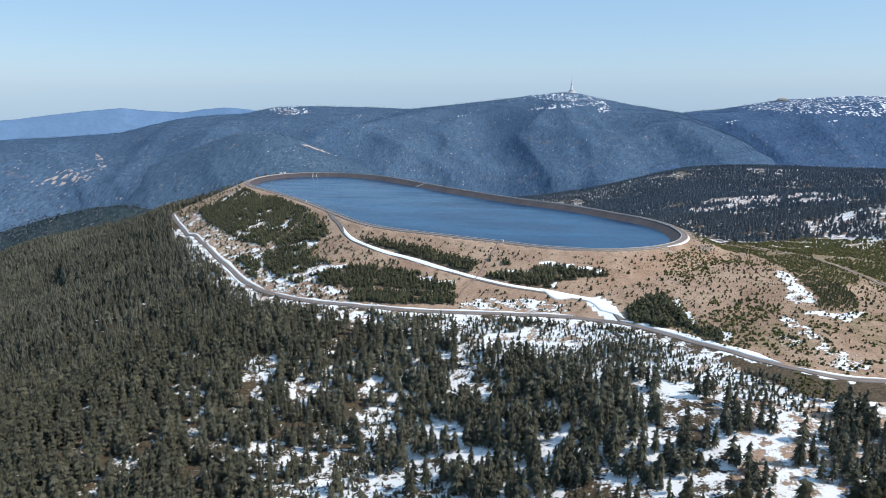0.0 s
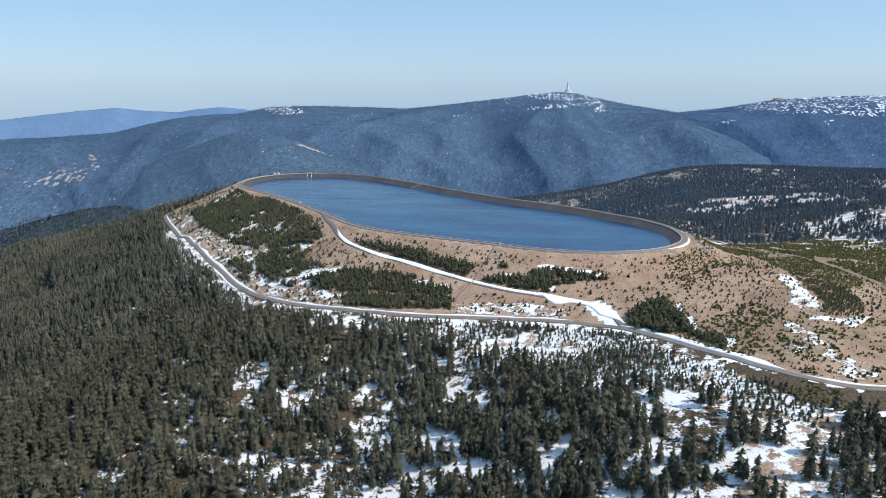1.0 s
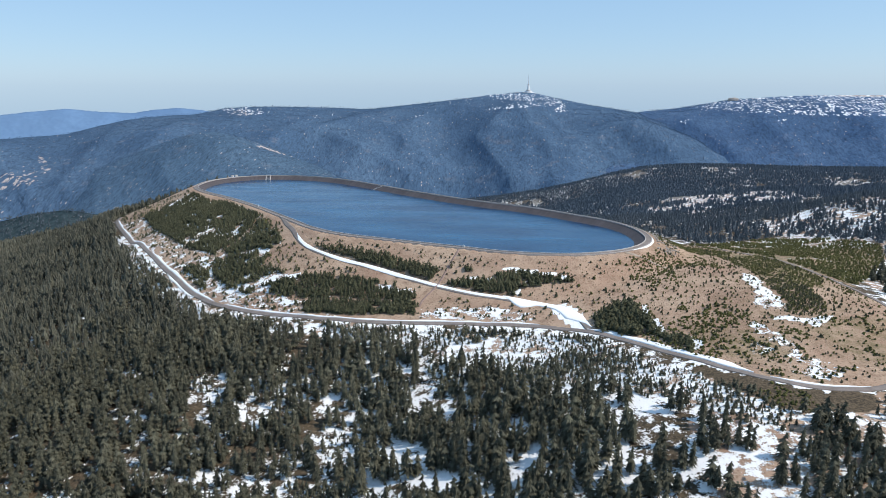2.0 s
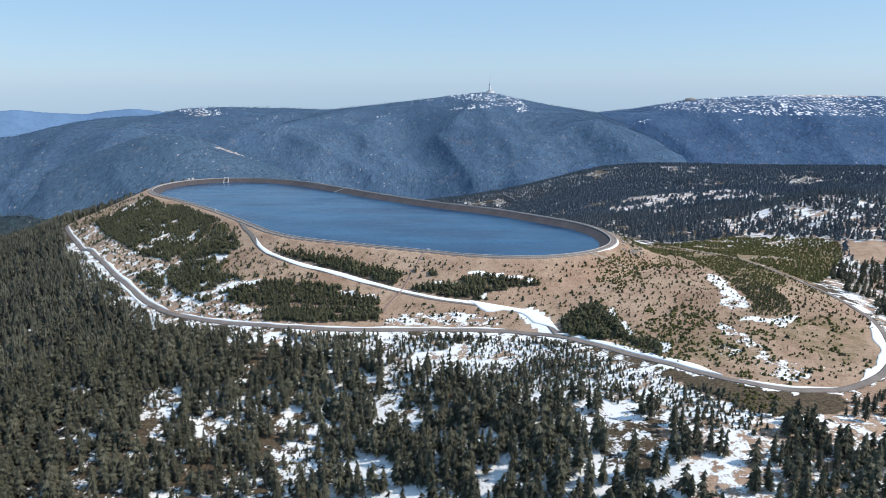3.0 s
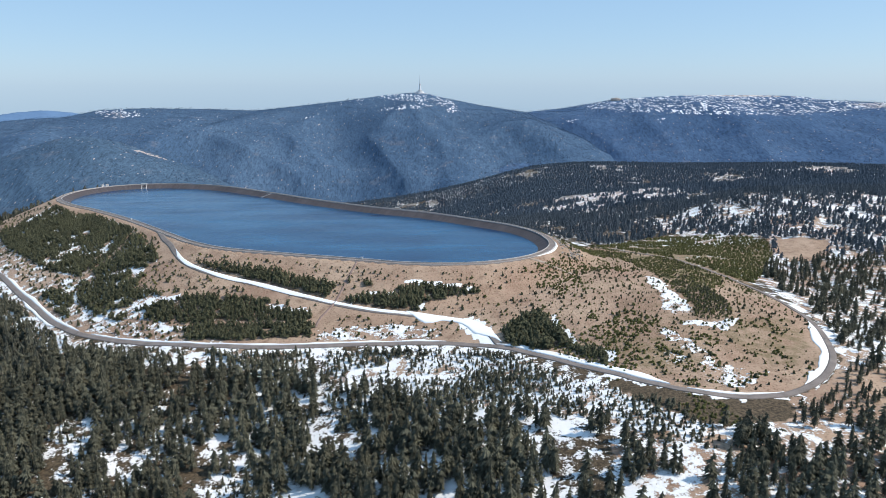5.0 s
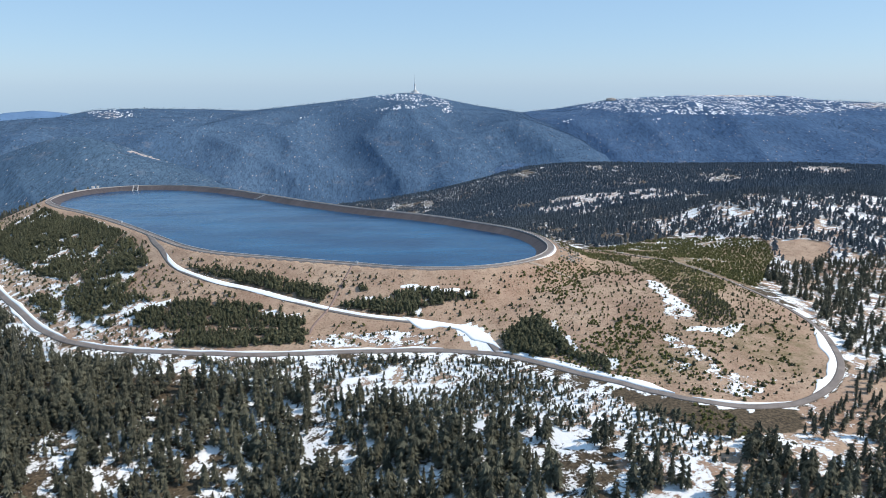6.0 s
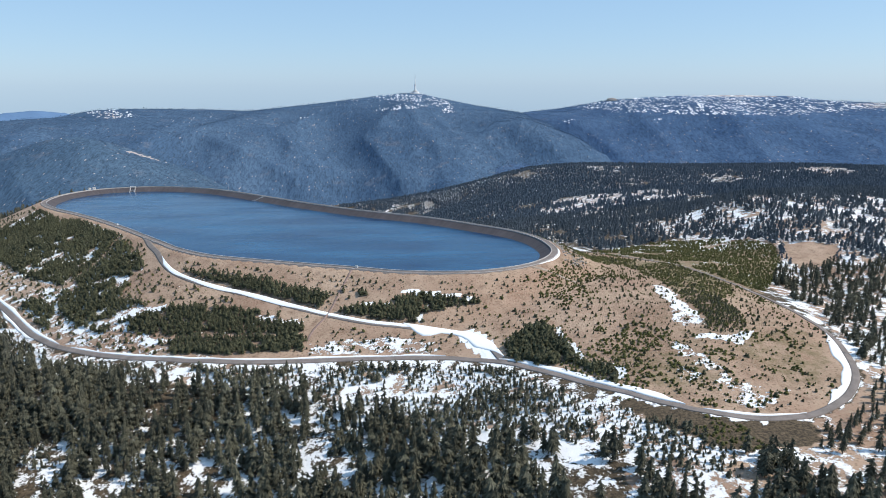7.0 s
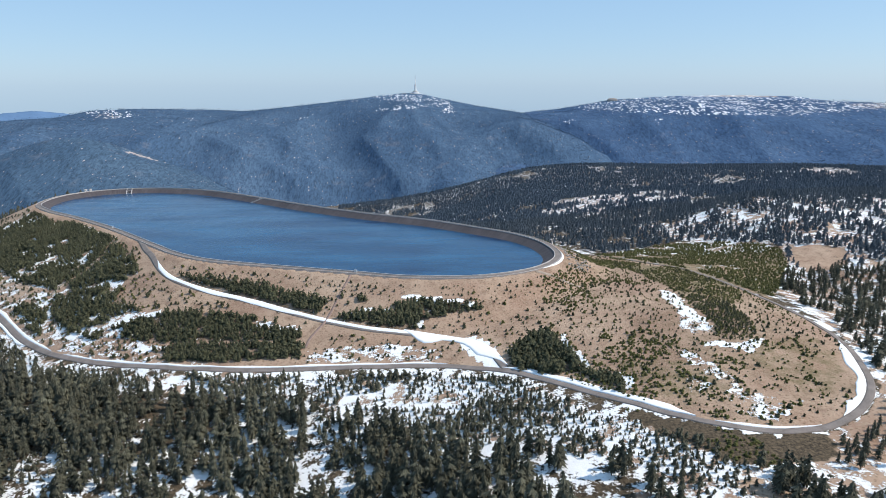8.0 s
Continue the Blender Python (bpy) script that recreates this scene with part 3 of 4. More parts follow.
NEAR_WEST = [(-50, -12), (-44.11, -10.73), (-40.73, -9.9), (-38.6, -9.48), (-36.02, -9.02), (-33.76, -8.95), (-31.07, -9.52), (-28.3, -10.67), (-24.59, -12.68), (-22, -14)]
ridge("mountain_range_blue", BLUE_RANGE, [4880, 4880], 4200, -300, M_HAZY_HILLS, "pale blue hazy hills along the horizon", 20, 11)
ridge("mountain_range_east", EAST_RANGE, [4750, 4820, 4820], 2900, -330, M_HAZED_EAST, "wooded mountain ridge with snow-streaked bare top", 130, 23,
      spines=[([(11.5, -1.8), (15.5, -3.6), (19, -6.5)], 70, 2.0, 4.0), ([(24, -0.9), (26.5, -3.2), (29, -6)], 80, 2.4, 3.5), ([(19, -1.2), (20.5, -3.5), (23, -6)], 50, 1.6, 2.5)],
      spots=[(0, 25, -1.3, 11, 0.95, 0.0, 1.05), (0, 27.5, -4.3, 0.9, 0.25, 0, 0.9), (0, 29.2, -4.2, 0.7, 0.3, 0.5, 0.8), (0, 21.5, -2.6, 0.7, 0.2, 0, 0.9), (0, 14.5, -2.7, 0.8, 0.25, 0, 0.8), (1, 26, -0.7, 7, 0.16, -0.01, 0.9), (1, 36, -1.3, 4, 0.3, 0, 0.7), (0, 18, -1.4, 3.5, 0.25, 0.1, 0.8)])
ridge("mountain_range_main", MAIN_RANGE, [3900, 4100, 4600, 4720, 4400], 2500, -420, M_HAZED_WOOD, "haze-blue wooded mountain ridge with a snowy summit", 150, 31,
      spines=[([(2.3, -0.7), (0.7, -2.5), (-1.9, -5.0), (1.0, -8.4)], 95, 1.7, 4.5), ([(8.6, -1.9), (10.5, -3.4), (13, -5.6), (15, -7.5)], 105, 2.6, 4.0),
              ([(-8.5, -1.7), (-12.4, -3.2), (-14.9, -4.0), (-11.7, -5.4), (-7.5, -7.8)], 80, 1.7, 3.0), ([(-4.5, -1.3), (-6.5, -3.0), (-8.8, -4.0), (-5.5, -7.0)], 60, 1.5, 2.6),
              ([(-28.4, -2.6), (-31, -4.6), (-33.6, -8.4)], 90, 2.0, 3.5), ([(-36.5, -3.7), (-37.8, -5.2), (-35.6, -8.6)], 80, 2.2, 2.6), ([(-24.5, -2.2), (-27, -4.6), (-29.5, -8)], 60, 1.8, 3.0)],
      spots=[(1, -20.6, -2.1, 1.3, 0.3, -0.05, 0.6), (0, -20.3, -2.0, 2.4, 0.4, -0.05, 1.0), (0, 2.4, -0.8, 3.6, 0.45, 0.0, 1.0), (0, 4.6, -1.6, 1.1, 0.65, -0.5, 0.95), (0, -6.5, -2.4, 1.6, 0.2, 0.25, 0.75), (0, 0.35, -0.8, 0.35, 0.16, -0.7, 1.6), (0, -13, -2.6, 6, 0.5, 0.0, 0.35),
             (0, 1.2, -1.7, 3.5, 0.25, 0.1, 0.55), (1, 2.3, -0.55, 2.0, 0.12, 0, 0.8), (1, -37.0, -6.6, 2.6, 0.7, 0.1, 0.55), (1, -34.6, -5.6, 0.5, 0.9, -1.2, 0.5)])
ridge("mountain_spur", SPUR, [3300, 3300], 2200, -420, M_HAZED_SPUR, "dark wooded mountain spur above the valley", 70, 47,
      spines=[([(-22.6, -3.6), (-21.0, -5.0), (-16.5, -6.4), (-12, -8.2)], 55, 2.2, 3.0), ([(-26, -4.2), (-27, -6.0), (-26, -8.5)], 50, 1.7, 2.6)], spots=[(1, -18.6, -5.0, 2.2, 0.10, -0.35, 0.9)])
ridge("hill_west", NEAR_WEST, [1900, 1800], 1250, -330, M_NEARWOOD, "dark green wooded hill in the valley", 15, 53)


# ---- the upper basin ----
WATER_Z = -5.3


def ring(profile, name, mat, closed_line=CREST_LINE, label="", cat="", kind="structure", uv=False, parent=None):
    """A band along the crest: profile rows of (metres outwards, height)."""
    rows = [np.c_[offset(closed_line, -d, True), np.full(len(closed_line), z)] for d, z in profile]
    n = len(closed_line)
    me = mesh_from(name, np.concatenate(rows), grid_faces(len(rows), n, True), [mat], smooth=False)
    if uv:
        run = np.r_[0, np.cumsum(np.linalg.norm(np.diff(closed_line, axis=0), axis=1))]
        lay = me.uv_layers.new(name="UVMap")
        idx = np.zeros(len(me.loops), np.int32)
        me.loops.foreach_get("vertex_index", idx)
        down = np.array([abs(d) for d, z in profile])
        lay.data.foreach_set("uv", np.stack([run[idx % n], down[idx // n]], -1).astype(np.float32).ravel())
    ob = new(name, me)
    if parent:
        ob.parent = parent
        return tagged(ob, label)
    return tagged(ob, label, cat, kind=kind)


ring([(2.2, -1.6), (0.3, 0.02), (-5.6, 0.06), (-5.6, -0.5)], "crest_road", M_ROAD, label="grey asphalt road round the crest of the dam", cat="road")
ring([(-5.6, -0.4), (-5.6, 0.85), (-6.1, 0.9), (-6.1, -0.6)], "wave_wall", M_CONCRETE, label="low pale concrete wall along the basin edge", cat="wall")
ring([(0.1, -0.3), (0.1, 0.45), (-0.25, 0.45), (-0.25, -0.3)], "kerb", M_CONCRETE, label="pale concrete kerb along the crest road", cat="kerb")
ring([(-6.0, 0.1), (-8.5, -1.2), (-12.0, -3.1), (-16.0, -5.2), (-20.0, -7.4), (-28.0, -11.6)], "basin_lining", M_LINING,
     label="dark asphalt-lined inner slope of the basin", cat="basin wall", uv=True)


def build_water():
    edge = offset(CREST_LINE, 13.5, True)
    bm = bmesh.new()
    bm.faces.new([bm.verts.new((x, y, WATER_Z)) for x, y in edge][::-1])
    me = bpy.data.meshes.new("water")
    bm.to_mesh(me)
    bm.free()
    me.materials.append(M_WATER)
    return tagged(new("water", me), "deep blue rippled water filling the basin", "water", kind="structure")


build_water()

# ---- roads ----
WIGGLE = wave(LOOP_LINE[:, 0], LOOP_LINE[:, 1], 25, 3)
tagged(ribbon("road", LOOP_LINE, -2.25, 2.25, 0.1, M_ROAD, thick=0.5), "narrow grey asphalt road looping round the hill", "road", kind="structure")
tagged(ribbon("access_road", UPPER_LINE, -2.4, 2.4, 0.1, M_ROAD, thick=0.5), "narrow access road climbing to the dam", "road", kind="structure")


def bank(name, line, a, b, width, side, label, seed, even=False):
    """A ridge of old snow along a road from sample a to b of its line."""
    p = line[a:b]
    n = len(p)
    w = width * (0.6 + 0.6 * wave(p[:, 0], p[:, 1], 22, seed)) if even else width * (0.25 + 0.8 * wave(p[:, 0], p[:, 1], 20, seed) + 0.3 * wave(p[:, 0], p[:, 1], 9, seed + 20))
    w = w * np.clip(np.minimum(np.arange(n), n - 1 - np.arange(n)) / 3, 0.05, 1)
    return tagged(ribbon(name, p, side[0] * np.ones(n), side[0] + np.sign(side[1]) * w, 0.22 if even else 0.4, M_SNOW, thick=0.8, cols=6), label, "snow bank", kind="stuff")


def nearest(line, x, y):
    return int(np.argmin((line[:, 0] - x) ** 2 + (line[:, 1] - y) ** 2))


L, U = LOOP_LINE, UPPER_LINE
bank("snow_bank", U, nearest(U, -212, 684), nearest(U, 30, 526), 4.1, (-2.2, 1), "strip of old white snow covering the access road", 1, True)
bank("snow_bank", U, nearest(U, 5, 534), nearest(U, 72, 474), 12, (-3.0, 1), "broad sheet of old snow at the road junction", 2)
bank("snow_bank", L, nearest(L, 70, 473), nearest(L, 160, 384), 6.0, (-3.0, -1), "long bank of old snow beside the road", 3)
bank("snow_bank", L, nearest(L, 238, 381), nearest(L, 300, 480), 7.5, (-2.4, -1), "bank of old snow on the inside of the bend", 4)
bank("snow_bank", L, nearest(L, -395, 727), nearest(L, -259, 580), 3.0, (-2.4, -1), "bank of old snow beside the road", 5)
bank("snow_bank", L, nearest(L, -345, 670), nearest(L, -285, 600), 3.6, (2.4, 1), "bank of old snow beside the road", 6)
bank("snow_bank", L, nearest(L, -250, 575), nearest(L, 40, 488), 2.2, (-2.4, -1), "thin line of old snow beside the road", 7)
bank("snow_bank", L, nearest(L, 165, 380), nearest(L, 230, 378), 2.2, (-2.4, -1), "thin line of old snow beside the road", 8)
bank("snow_bank", L, nearest(L, -550, 935), nearest(L, -400, 735), 2.4, (-2.4, -1), "thin line of old snow beside the road", 9)
K0, K1 = nearest(CREST_LINE, 154, 672), nearest(CREST_LINE, 120, 609)
bank("snow_bank", CREST_LINE, min(K0, K1), max(K0, K1), 2.6, (-0.4, -1), "strip of old snow on the edge of the crest road", 10)


# ---- spruces ----
def spruce(rng, tiers, spikes, slim, trunk=True, bare=0.10, full=0.68, notch=(0.45, 0.72)):
    """A spruce one metre high: whorls of drooping, ragged boughs round a tapered trunk. Places, triangles, material of each."""
    v, f, m = [], [], []
    for i in range(tiers):
        t = (i + 0.4) / tiers
        z = 1 - (1 - bare) * t
        r = slim * (0.08 + 0.92 * t ** full) * rng.uniform(0.82, 1.18)
        rise = (1 - bare) / tiers * rng.uniform(1.1, 1.7)
        turn = rng.uniform(0, 6.28)
        base = len(v)
        lean = rng.normal(0, 0.17 * slim, 2)
        v.append((lean[0] * 0.3, lean[1] * 0.3, min(1.0, z + rise)))
        for k in range(2 * spikes):
            a = turn + math.pi * k / spikes + rng.uniform(-0.12, 0.12)
            rr = r * (rng.uniform(0.85, 1.25) if k % 2 == 0 else rng.uniform(*notch))
            v.append((lean[0] + rr * math.cos(a), lean[1] + rr * math.sin(a), z - (0.35 * r if k % 2 == 0 else -0.05 * r) * rng.uniform(0.5, 1.3)))
        for k in range(2 * spikes):
            f.append((base, base + 1 + k, base + 1 + (k + 1) % (2 * spikes)))
            m.append(0)
    if trunk:
        base = len(v)
        for k in range(5):
            a = 6.283 * k / 5
            v.append((0.016 * math.cos(a), 0.016 * math.sin(a), -0.06))
        v.append((0, 0, 0.9))
        for k in range(5):
            f.append((base + k, base + (k + 1) % 5, base + 5))
            m.append(1)
    return np.array(v), np.array(f), np.array(m)


def wood(name, kinds, x, y, h, mats, label, cat, rng, sink=0.0, wide=1.0, rest=None):
    """Many trees as one body."""
    pick = rng.integers(0, len(kinds), len(x))
    turn = rng.uniform(0, 6.28, len(x))
    z = (ground(x, y) if rest is None else rest) - sink
    fat = rng.uniform(0.8, 1.25, len(x)) * wide
    V, F, Mi, at = [], [], [], 0
    for k, (v, f, m) in enumerate(kinds):
        s = pick == k
        n = int(s.sum())
        if not n:
            continue
        c, q, hh, w = np.cos(turn[s])[:, None], np.sin(turn[s])[:, None], h[s][:, None], fat[s][:, None]
        px = (v[None, :, 0] * c - v[None, :, 1] * q) * hh * w + x[s][:, None]
        py = (v[None, :, 0] * q + v[None, :, 1] * c) * hh * w + y[s][:, None]
        pz = v[None, :, 2] * hh + z[s][:, None]
        V.append(np.stack([px, py, pz], -1).reshape(-1, 3))
        F.append((f[None] + (np.arange(n) * len(v))[:, None, None]).reshape(-1, 3) + at)
        Mi.append(np.tile(m, n))
        at += n * len(v)
    me = mesh_from(name, np.concatenate(V), np.concatenate(F), mats, np.concatenate(Mi))
    return tagged(new(name, me), label, cat, kind="stuff")


def scatter(x0, x1, y0, y1, pitch, rng, jitter=0.45):
    x, y = np.meshgrid(np.arange(x0, x1, pitch), np.arange(y0, y1, pitch * 0.87))
    x = x + (np.arange(x.shape[0]) % 2)[:, None] * pitch / 2
    x, y = x.ravel(), y.ravel()
    return x + rng.uniform(-jitter, jitter, len(x)) * pitch, y + rng.uniform(-jitter, jitter, len(y)) * pitch


def plant():
    rng = np.random.default_rng(4)
    near = [spruce(rng, 20, 12, rng.uniform(0.18, 0.26), notch=(0.32, 0.6)) for _ in range(8)]
    mid = [spruce(rng, 12, 7, rng.uniform(0.16, 0.23), notch=(0.38, 0.65)) for _ in range(8)]
    slim = [spruce(rng, 5, 5, rng.uniform(0.17, 0.24), trunk=False, bare=0.05) for _ in range(8)]
    small = [spruce(rng, 6, 5, rng.uniform(0.24, 0.34), trunk=False, bare=0.04, notch=(0.55, 0.8)) for _ in range(6)]
    bush = [spruce(rng, 4, 6, rng.uniform(0.42, 0.6), trunk=False, bare=0.06, full=0.32, notch=(0.75, 1.0)) for _ in range(6)]
    far = [spruce(rng, 3, 3, rng.uniform(0.20, 0.27), trunk=False, bare=0.02) for _ in range(6)]
    P = lambda poly, x, y: inside(np.array(poly, float), x, y)
    onroad = lambda x, y, r: (gap(LOOP_LINE, x, y, reach=40) < r) | (gap(UPPER_LINE, x, y, reach=40) < r) | (gap(CREST_LINE, x, y, True, 20) < 9) | inside(CREST_LINE, x, y)

    # tall spruces below the road
    x, y = scatter(-760, 420, 215, 1130, 6.2, rng)
    keep = ~inside(LOOP_AREA, x, y) & (gap(LOOP_LINE, x, y, reach=40) > np.where((x > -300) & (x < 170), 30, 10)) & ~P(PLANTATION, x, y) & ~P(VERGE, x, y) & ~P(HEATH, x, y)
    keep &= ~P(OPEN_EAST, x, y) & ~P(YOUNG, x, y) & (x < 300) & ~((x > 0) & (y > 500))
    for step in (0, 9, 18):
        keep &= ~any_of(GLADES, x, y + step) | (wave(x, y, 8, 37) > (0.66 if step == 0 else 0.45))
    keep &= ~(P(PLANTATION, x, y + 11) | P(PLANTATION, x, y + 20)) | (wave(x, y, 11, 38) > 0.52)
    thin = P(SPARSE, x, y)
    clump = wave(x, y, 22, 7) * 0.6 + wave(x, y, 8, 8) * 0.4
    keep &= np.where(thin, np.where(P(SNOWFIELD, x, y), wave(x, y, 9, 35) > 0.52, clump > 0.41), clump > np.where(x > -380, np.where((y < 375) & (x > -140), 0.43, np.where((y < 410) & (x > -70), 0.40, 0.34)), 0.24))
    x, y = x[keep], y[keep]
    h = 11.5 + 6.5 * wave(x, y, 70, 12) + rng.normal(0, 2.5, len(x))
    h = np.where(P(SPARSE, x, y), h * np.where(y > 342, 0.45, np.where(P(SNOWFIELD, x, y), 0.95, 0.8)), h)
    lone = (y < 352) & (x > -60) & (x < 235)
    order = np.flatnonzero(lone)[:280]
    single = np.zeros(len(x), bool)
    single[order] = True
    protos = []
    for v, f, m in near:
        e = new("spruce_tree")
        tagged(e, "tall dark green spruce on the snowy slope", "tree", "spruces on the lower slope")
        for nm, k, mat in (("crown", 0, M_CROWN), ("trunk", 1, M_BARK)):
            ids = np.unique(f[m == k])
            back = np.zeros(len(v), int)
            back[ids] = np.arange(len(ids))
            ob = new(nm, mesh_from(nm, v[ids], back[f[m == k]], [mat]))
            ob.parent = e
        protos.append(e)
    zs = ground(x, y)
    for n, i in enumerate(order):
        e = protos[n] if n < len(protos) else copy_thing(protos[n % len(protos)], Matrix())
        w = h[i] * rng.uniform(0.85, 1.2) * (1.35 if inside(np.array(SPARSE, float), x[i:i + 1], y[i:i + 1])[0] else 1.0)
        e.matrix_basis = Matrix.LocRotScale((x[i], y[i], zs[i] - 0.2), Euler((0, 0, rng.uniform(0, 6.28))), (w, w, h[i]))
    x, y, h = x[~single], y[~single], h[~single]
    s = np.hypot(x, y) < 540 + 200 * rng.uniform(0, 1, len(x))
    wood("spruce_forest", mid, x[s], y[s], h[s], [M_FOREST, M_BARK], "dense dark spruce forest on the slope below the road", "forest", rng, wide=1.1)
    wood("spruce_forest", slim, x[~s], y[~s], h[~s], [M_HAZED_WEST], "dense dark spruce forest falling away to the west", "forest", rng, wide=1.15)

    # plantation and verge, small trees on snow
    x, y = scatter(-560, 180, 265, 900, 3.5, rng)
    a, b = P(PLANTATION, x, y), P(VERGE, x, y)
    c = any_of(GLADES, x, y) & (wave(x, y, 9, 36) > 0.3)
    keep = (a | b | c) & ~onroad(x, y, 8) & (wave(x, y, 16, 31) * 0.6 + wave(x, y, 6, 34) * 0.4 > np.where(a, 0.36, 0.37))
    x, y = x[keep], y[keep]
    h = np.clip(1.7 + 3.6 * wave(x, y, 30, 14) + rng.normal(0, 1.0, len(x)) + np.where(P(VERGE, x, y), 0.6, 0), 1.6, 8)
    wood("young_spruces", small, x, y, h, [M_FOREST], "young spruces growing through the snow below the road", "young trees", rng, wide=1.15)

    # dense stands on the hill
    x, y = scatter(-520, 260, 400, 960, 2.9, rng)
    keep = any_of(STANDS + STANDS_MID + STANDS_EAST, x, y) & ~onroad(x, y, 5) & ~any_of(PATCHES_WEST + PATCHES_EAST, x, y)
    keep &= wave(x, y, 12, 41) * 0.5 + wave(x, y, 6, 42) * 0.5 > np.where((x < -180), 0.39, 0.24)
    x, y = x[keep], y[keep]
    h = np.clip(3.4 + 2.5 * wave(x, y, 25, 15) + rng.normal(0, 0.6, len(x)) + np.where(P(STANDS_EAST[0], x, y), 2.0, 0), 1.5, 9)
    h = np.where(P(STANDS_EAST[2], x, y), h * 0.42, h)
    left = np.ones(len(x), bool)
    for stand in STANDS + STANDS_MID + STANDS_EAST:
        s = P(stand, x, y) & left
        left &= ~s
        if s.sum() > 3:
            wood("spruce_stand", small, x[s], y[s], h[s], [M_YOUNG], "dense dark stand of young spruce on the grassy hill", "young trees", rng, wide=1.45)

    # low bushes over the grass
    x, y = scatter(-560, 320, 370, 960, 5.2, rng, 0.8)
    inner = inside(LOOP_AREA, x, y) & ~onroad(x, y, 6)
    keep = inner & ~any_of(STANDS + STANDS_MID + STANDS_EAST, x, y)
    dens = np.where(x > 60, 0.335, np.where(x < -150, 0.27, 0.44))
    dens = np.where(any_of(SCRUB_SNOW + SLUSH[2:], x, y), 0.15, dens)
    keep &= (wave(x, y, 28, 51) * 0.6 + wave(x, y, 7, 52) * 0.4 > dens)
    x, y = x[keep], y[keep]
    h = np.clip(rng.lognormal(0.75, 0.35, len(x)), 0.9, 4.5) * np.where(x < -100, 1.35, 1.0)
    s = wave(x, y, 18, 53) + rng.uniform(-0.3, 0.3, len(x)) > np.where(x > 60, 0.42, 0.75)
    wood("dwarf_spruces", bush, x[~s], y[~s], h[~s] * 0.66, [M_YOUNG], "scattered knee-high to man-high spruces in dry grass", "bushes", rng, wide=0.92)
    wood("olive_bushes", bush, x[s], y[s], h[s] * 0.52, [M_OLIVE], "scattered low olive-green bushes in dry grass", "bushes", rng, wide=1.1)
    x, y = scatter(110, 330, 330, 760, 2.9, rng, 1.0)
    keep = (inside(LOOP_AREA, x, y) | P(HEATH, x, y)) & ~onroad(x, y, 5) & (wave(x, y, 34, 61) * 0.65 + wave(x, y, 9, 62) * 0.35 > np.where(P(STANDS_EAST[2], x, y), 0.0, np.where(P(BELT, x, y), 0.3, np.where(any_of(SCRUB_SNOW, x, y), 0.36, np.where(P(SCRUB, x, y) | any_of(OLIVE, x, y), 0.39, 0.62)))))
    x, y = x[keep], y[keep]
    wood("dwarf_pines", bush, x, y, rng.uniform(0.6, 1.7, len(x)), [M_OLIVE], "olive green dwarf pine scrub on the slope", "bushes", rng, wide=1.35)
    x, y = scatter(200, 450, 590, 900, 3.6, rng)
    keep = P(YOUNG, x, y) & ~onroad(x, y, 7) & (wave(x, y, 20, 63) > 0.25)
    x, y = x[keep], y[keep]
    wood("plantation_spruces", bush, x, y, rng.uniform(1.0, 2.8, len(x)), [M_OLIVE], "low yellow-green young plantation beside the road", "young trees", rng, wide=1.15)

    # open wood east of the loop
    x, y = scatter(270, 1250, 380, 1500, 7.5, rng)
    keep = P(OPEN_EAST, x, y) & ~P(MEADOW, x, y) & ~P(YOUNG, x, y) & ~onroad(x, y, 9) & (wave(x, y, 26, 71) * 0.6 + wave(x, y, 10, 72) * 0.4 > np.where(y < 700, 0.44, np.where(x < 620, 0.41, 0.475)))
    x, y = x[keep], y[keep]
    s = y < 720
    wood("bend_spruces", mid, x[s], y[s], rng.uniform(5, 12, int(s.sum())), [M_FOREST, M_BARK], "dark spruces on snow beside the road bend", "trees", rng, wide=1.4)
    x, y = x[~s], y[~s]
    wood("open_spruces", slim, x, y, rng.uniform(5, 11.5, len(x)), [M_HAZED_SPRUCE], "scattered dark spruces on a snowy plateau", "trees", rng, wide=1.75)

    # forest on the plateau and behind the dam
    x, y = scatter(-200, 2100, 640, 3000, 9.5, rng)
    keep = ~P(OPEN_EAST, x, y) & ~P(YOUNG, x, y) & ~inside(LOOP_AREA, x, y) & ~onroad(x, y, 30)
    keep &= (y > 930 - 1.0 * x) & (np.hypot(x, y) < 2950) & (~P(CLEARING, x, y) | (wave(x, y, 25, 83) > 0.5)) & (np.abs(np.arctan2(x, y)) < 0.72) & (wave(x, y, 130, 81) * 0.5 + wave(x, y, 30, 82) * 0.5 > 0.29) & ((x > 230) | (y > 900))
    keep &= ~((x > 200) & (y < 800)) & (~P(FAR_CLEARING, x, y) | (wave(x, y, 25, 83) > 0.66))
    x, y = x[keep], y[keep]
    s = np.hypot(x, y) < 1500
    wood("plateau_forest", slim, x[s], y[s], rng.uniform(7, 12.5, int(s.sum())), [M_HAZED_SPRUCE], "dark spruce forest on the plateau beside the open snow", "forest", rng, wide=1.6)
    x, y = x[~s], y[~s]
    wood("plateau_forest", far, x, y, rng.uniform(7, 12.5, len(x)), [M_HAZED_PLATEAU], "dark spruce forest on the plateau beyond the dam", "forest", rng, wide=1.8)
    x, y = scatter(-1250, -420, 560, 1500, 6.2, rng)
    keep = ~inside(LOOP_AREA, x, y) & ~onroad(x, y, 12) & (np.hypot(x, y) < 1480) & ((x < -600) | (y > 1150))
    x, y = x[keep], y[keep]
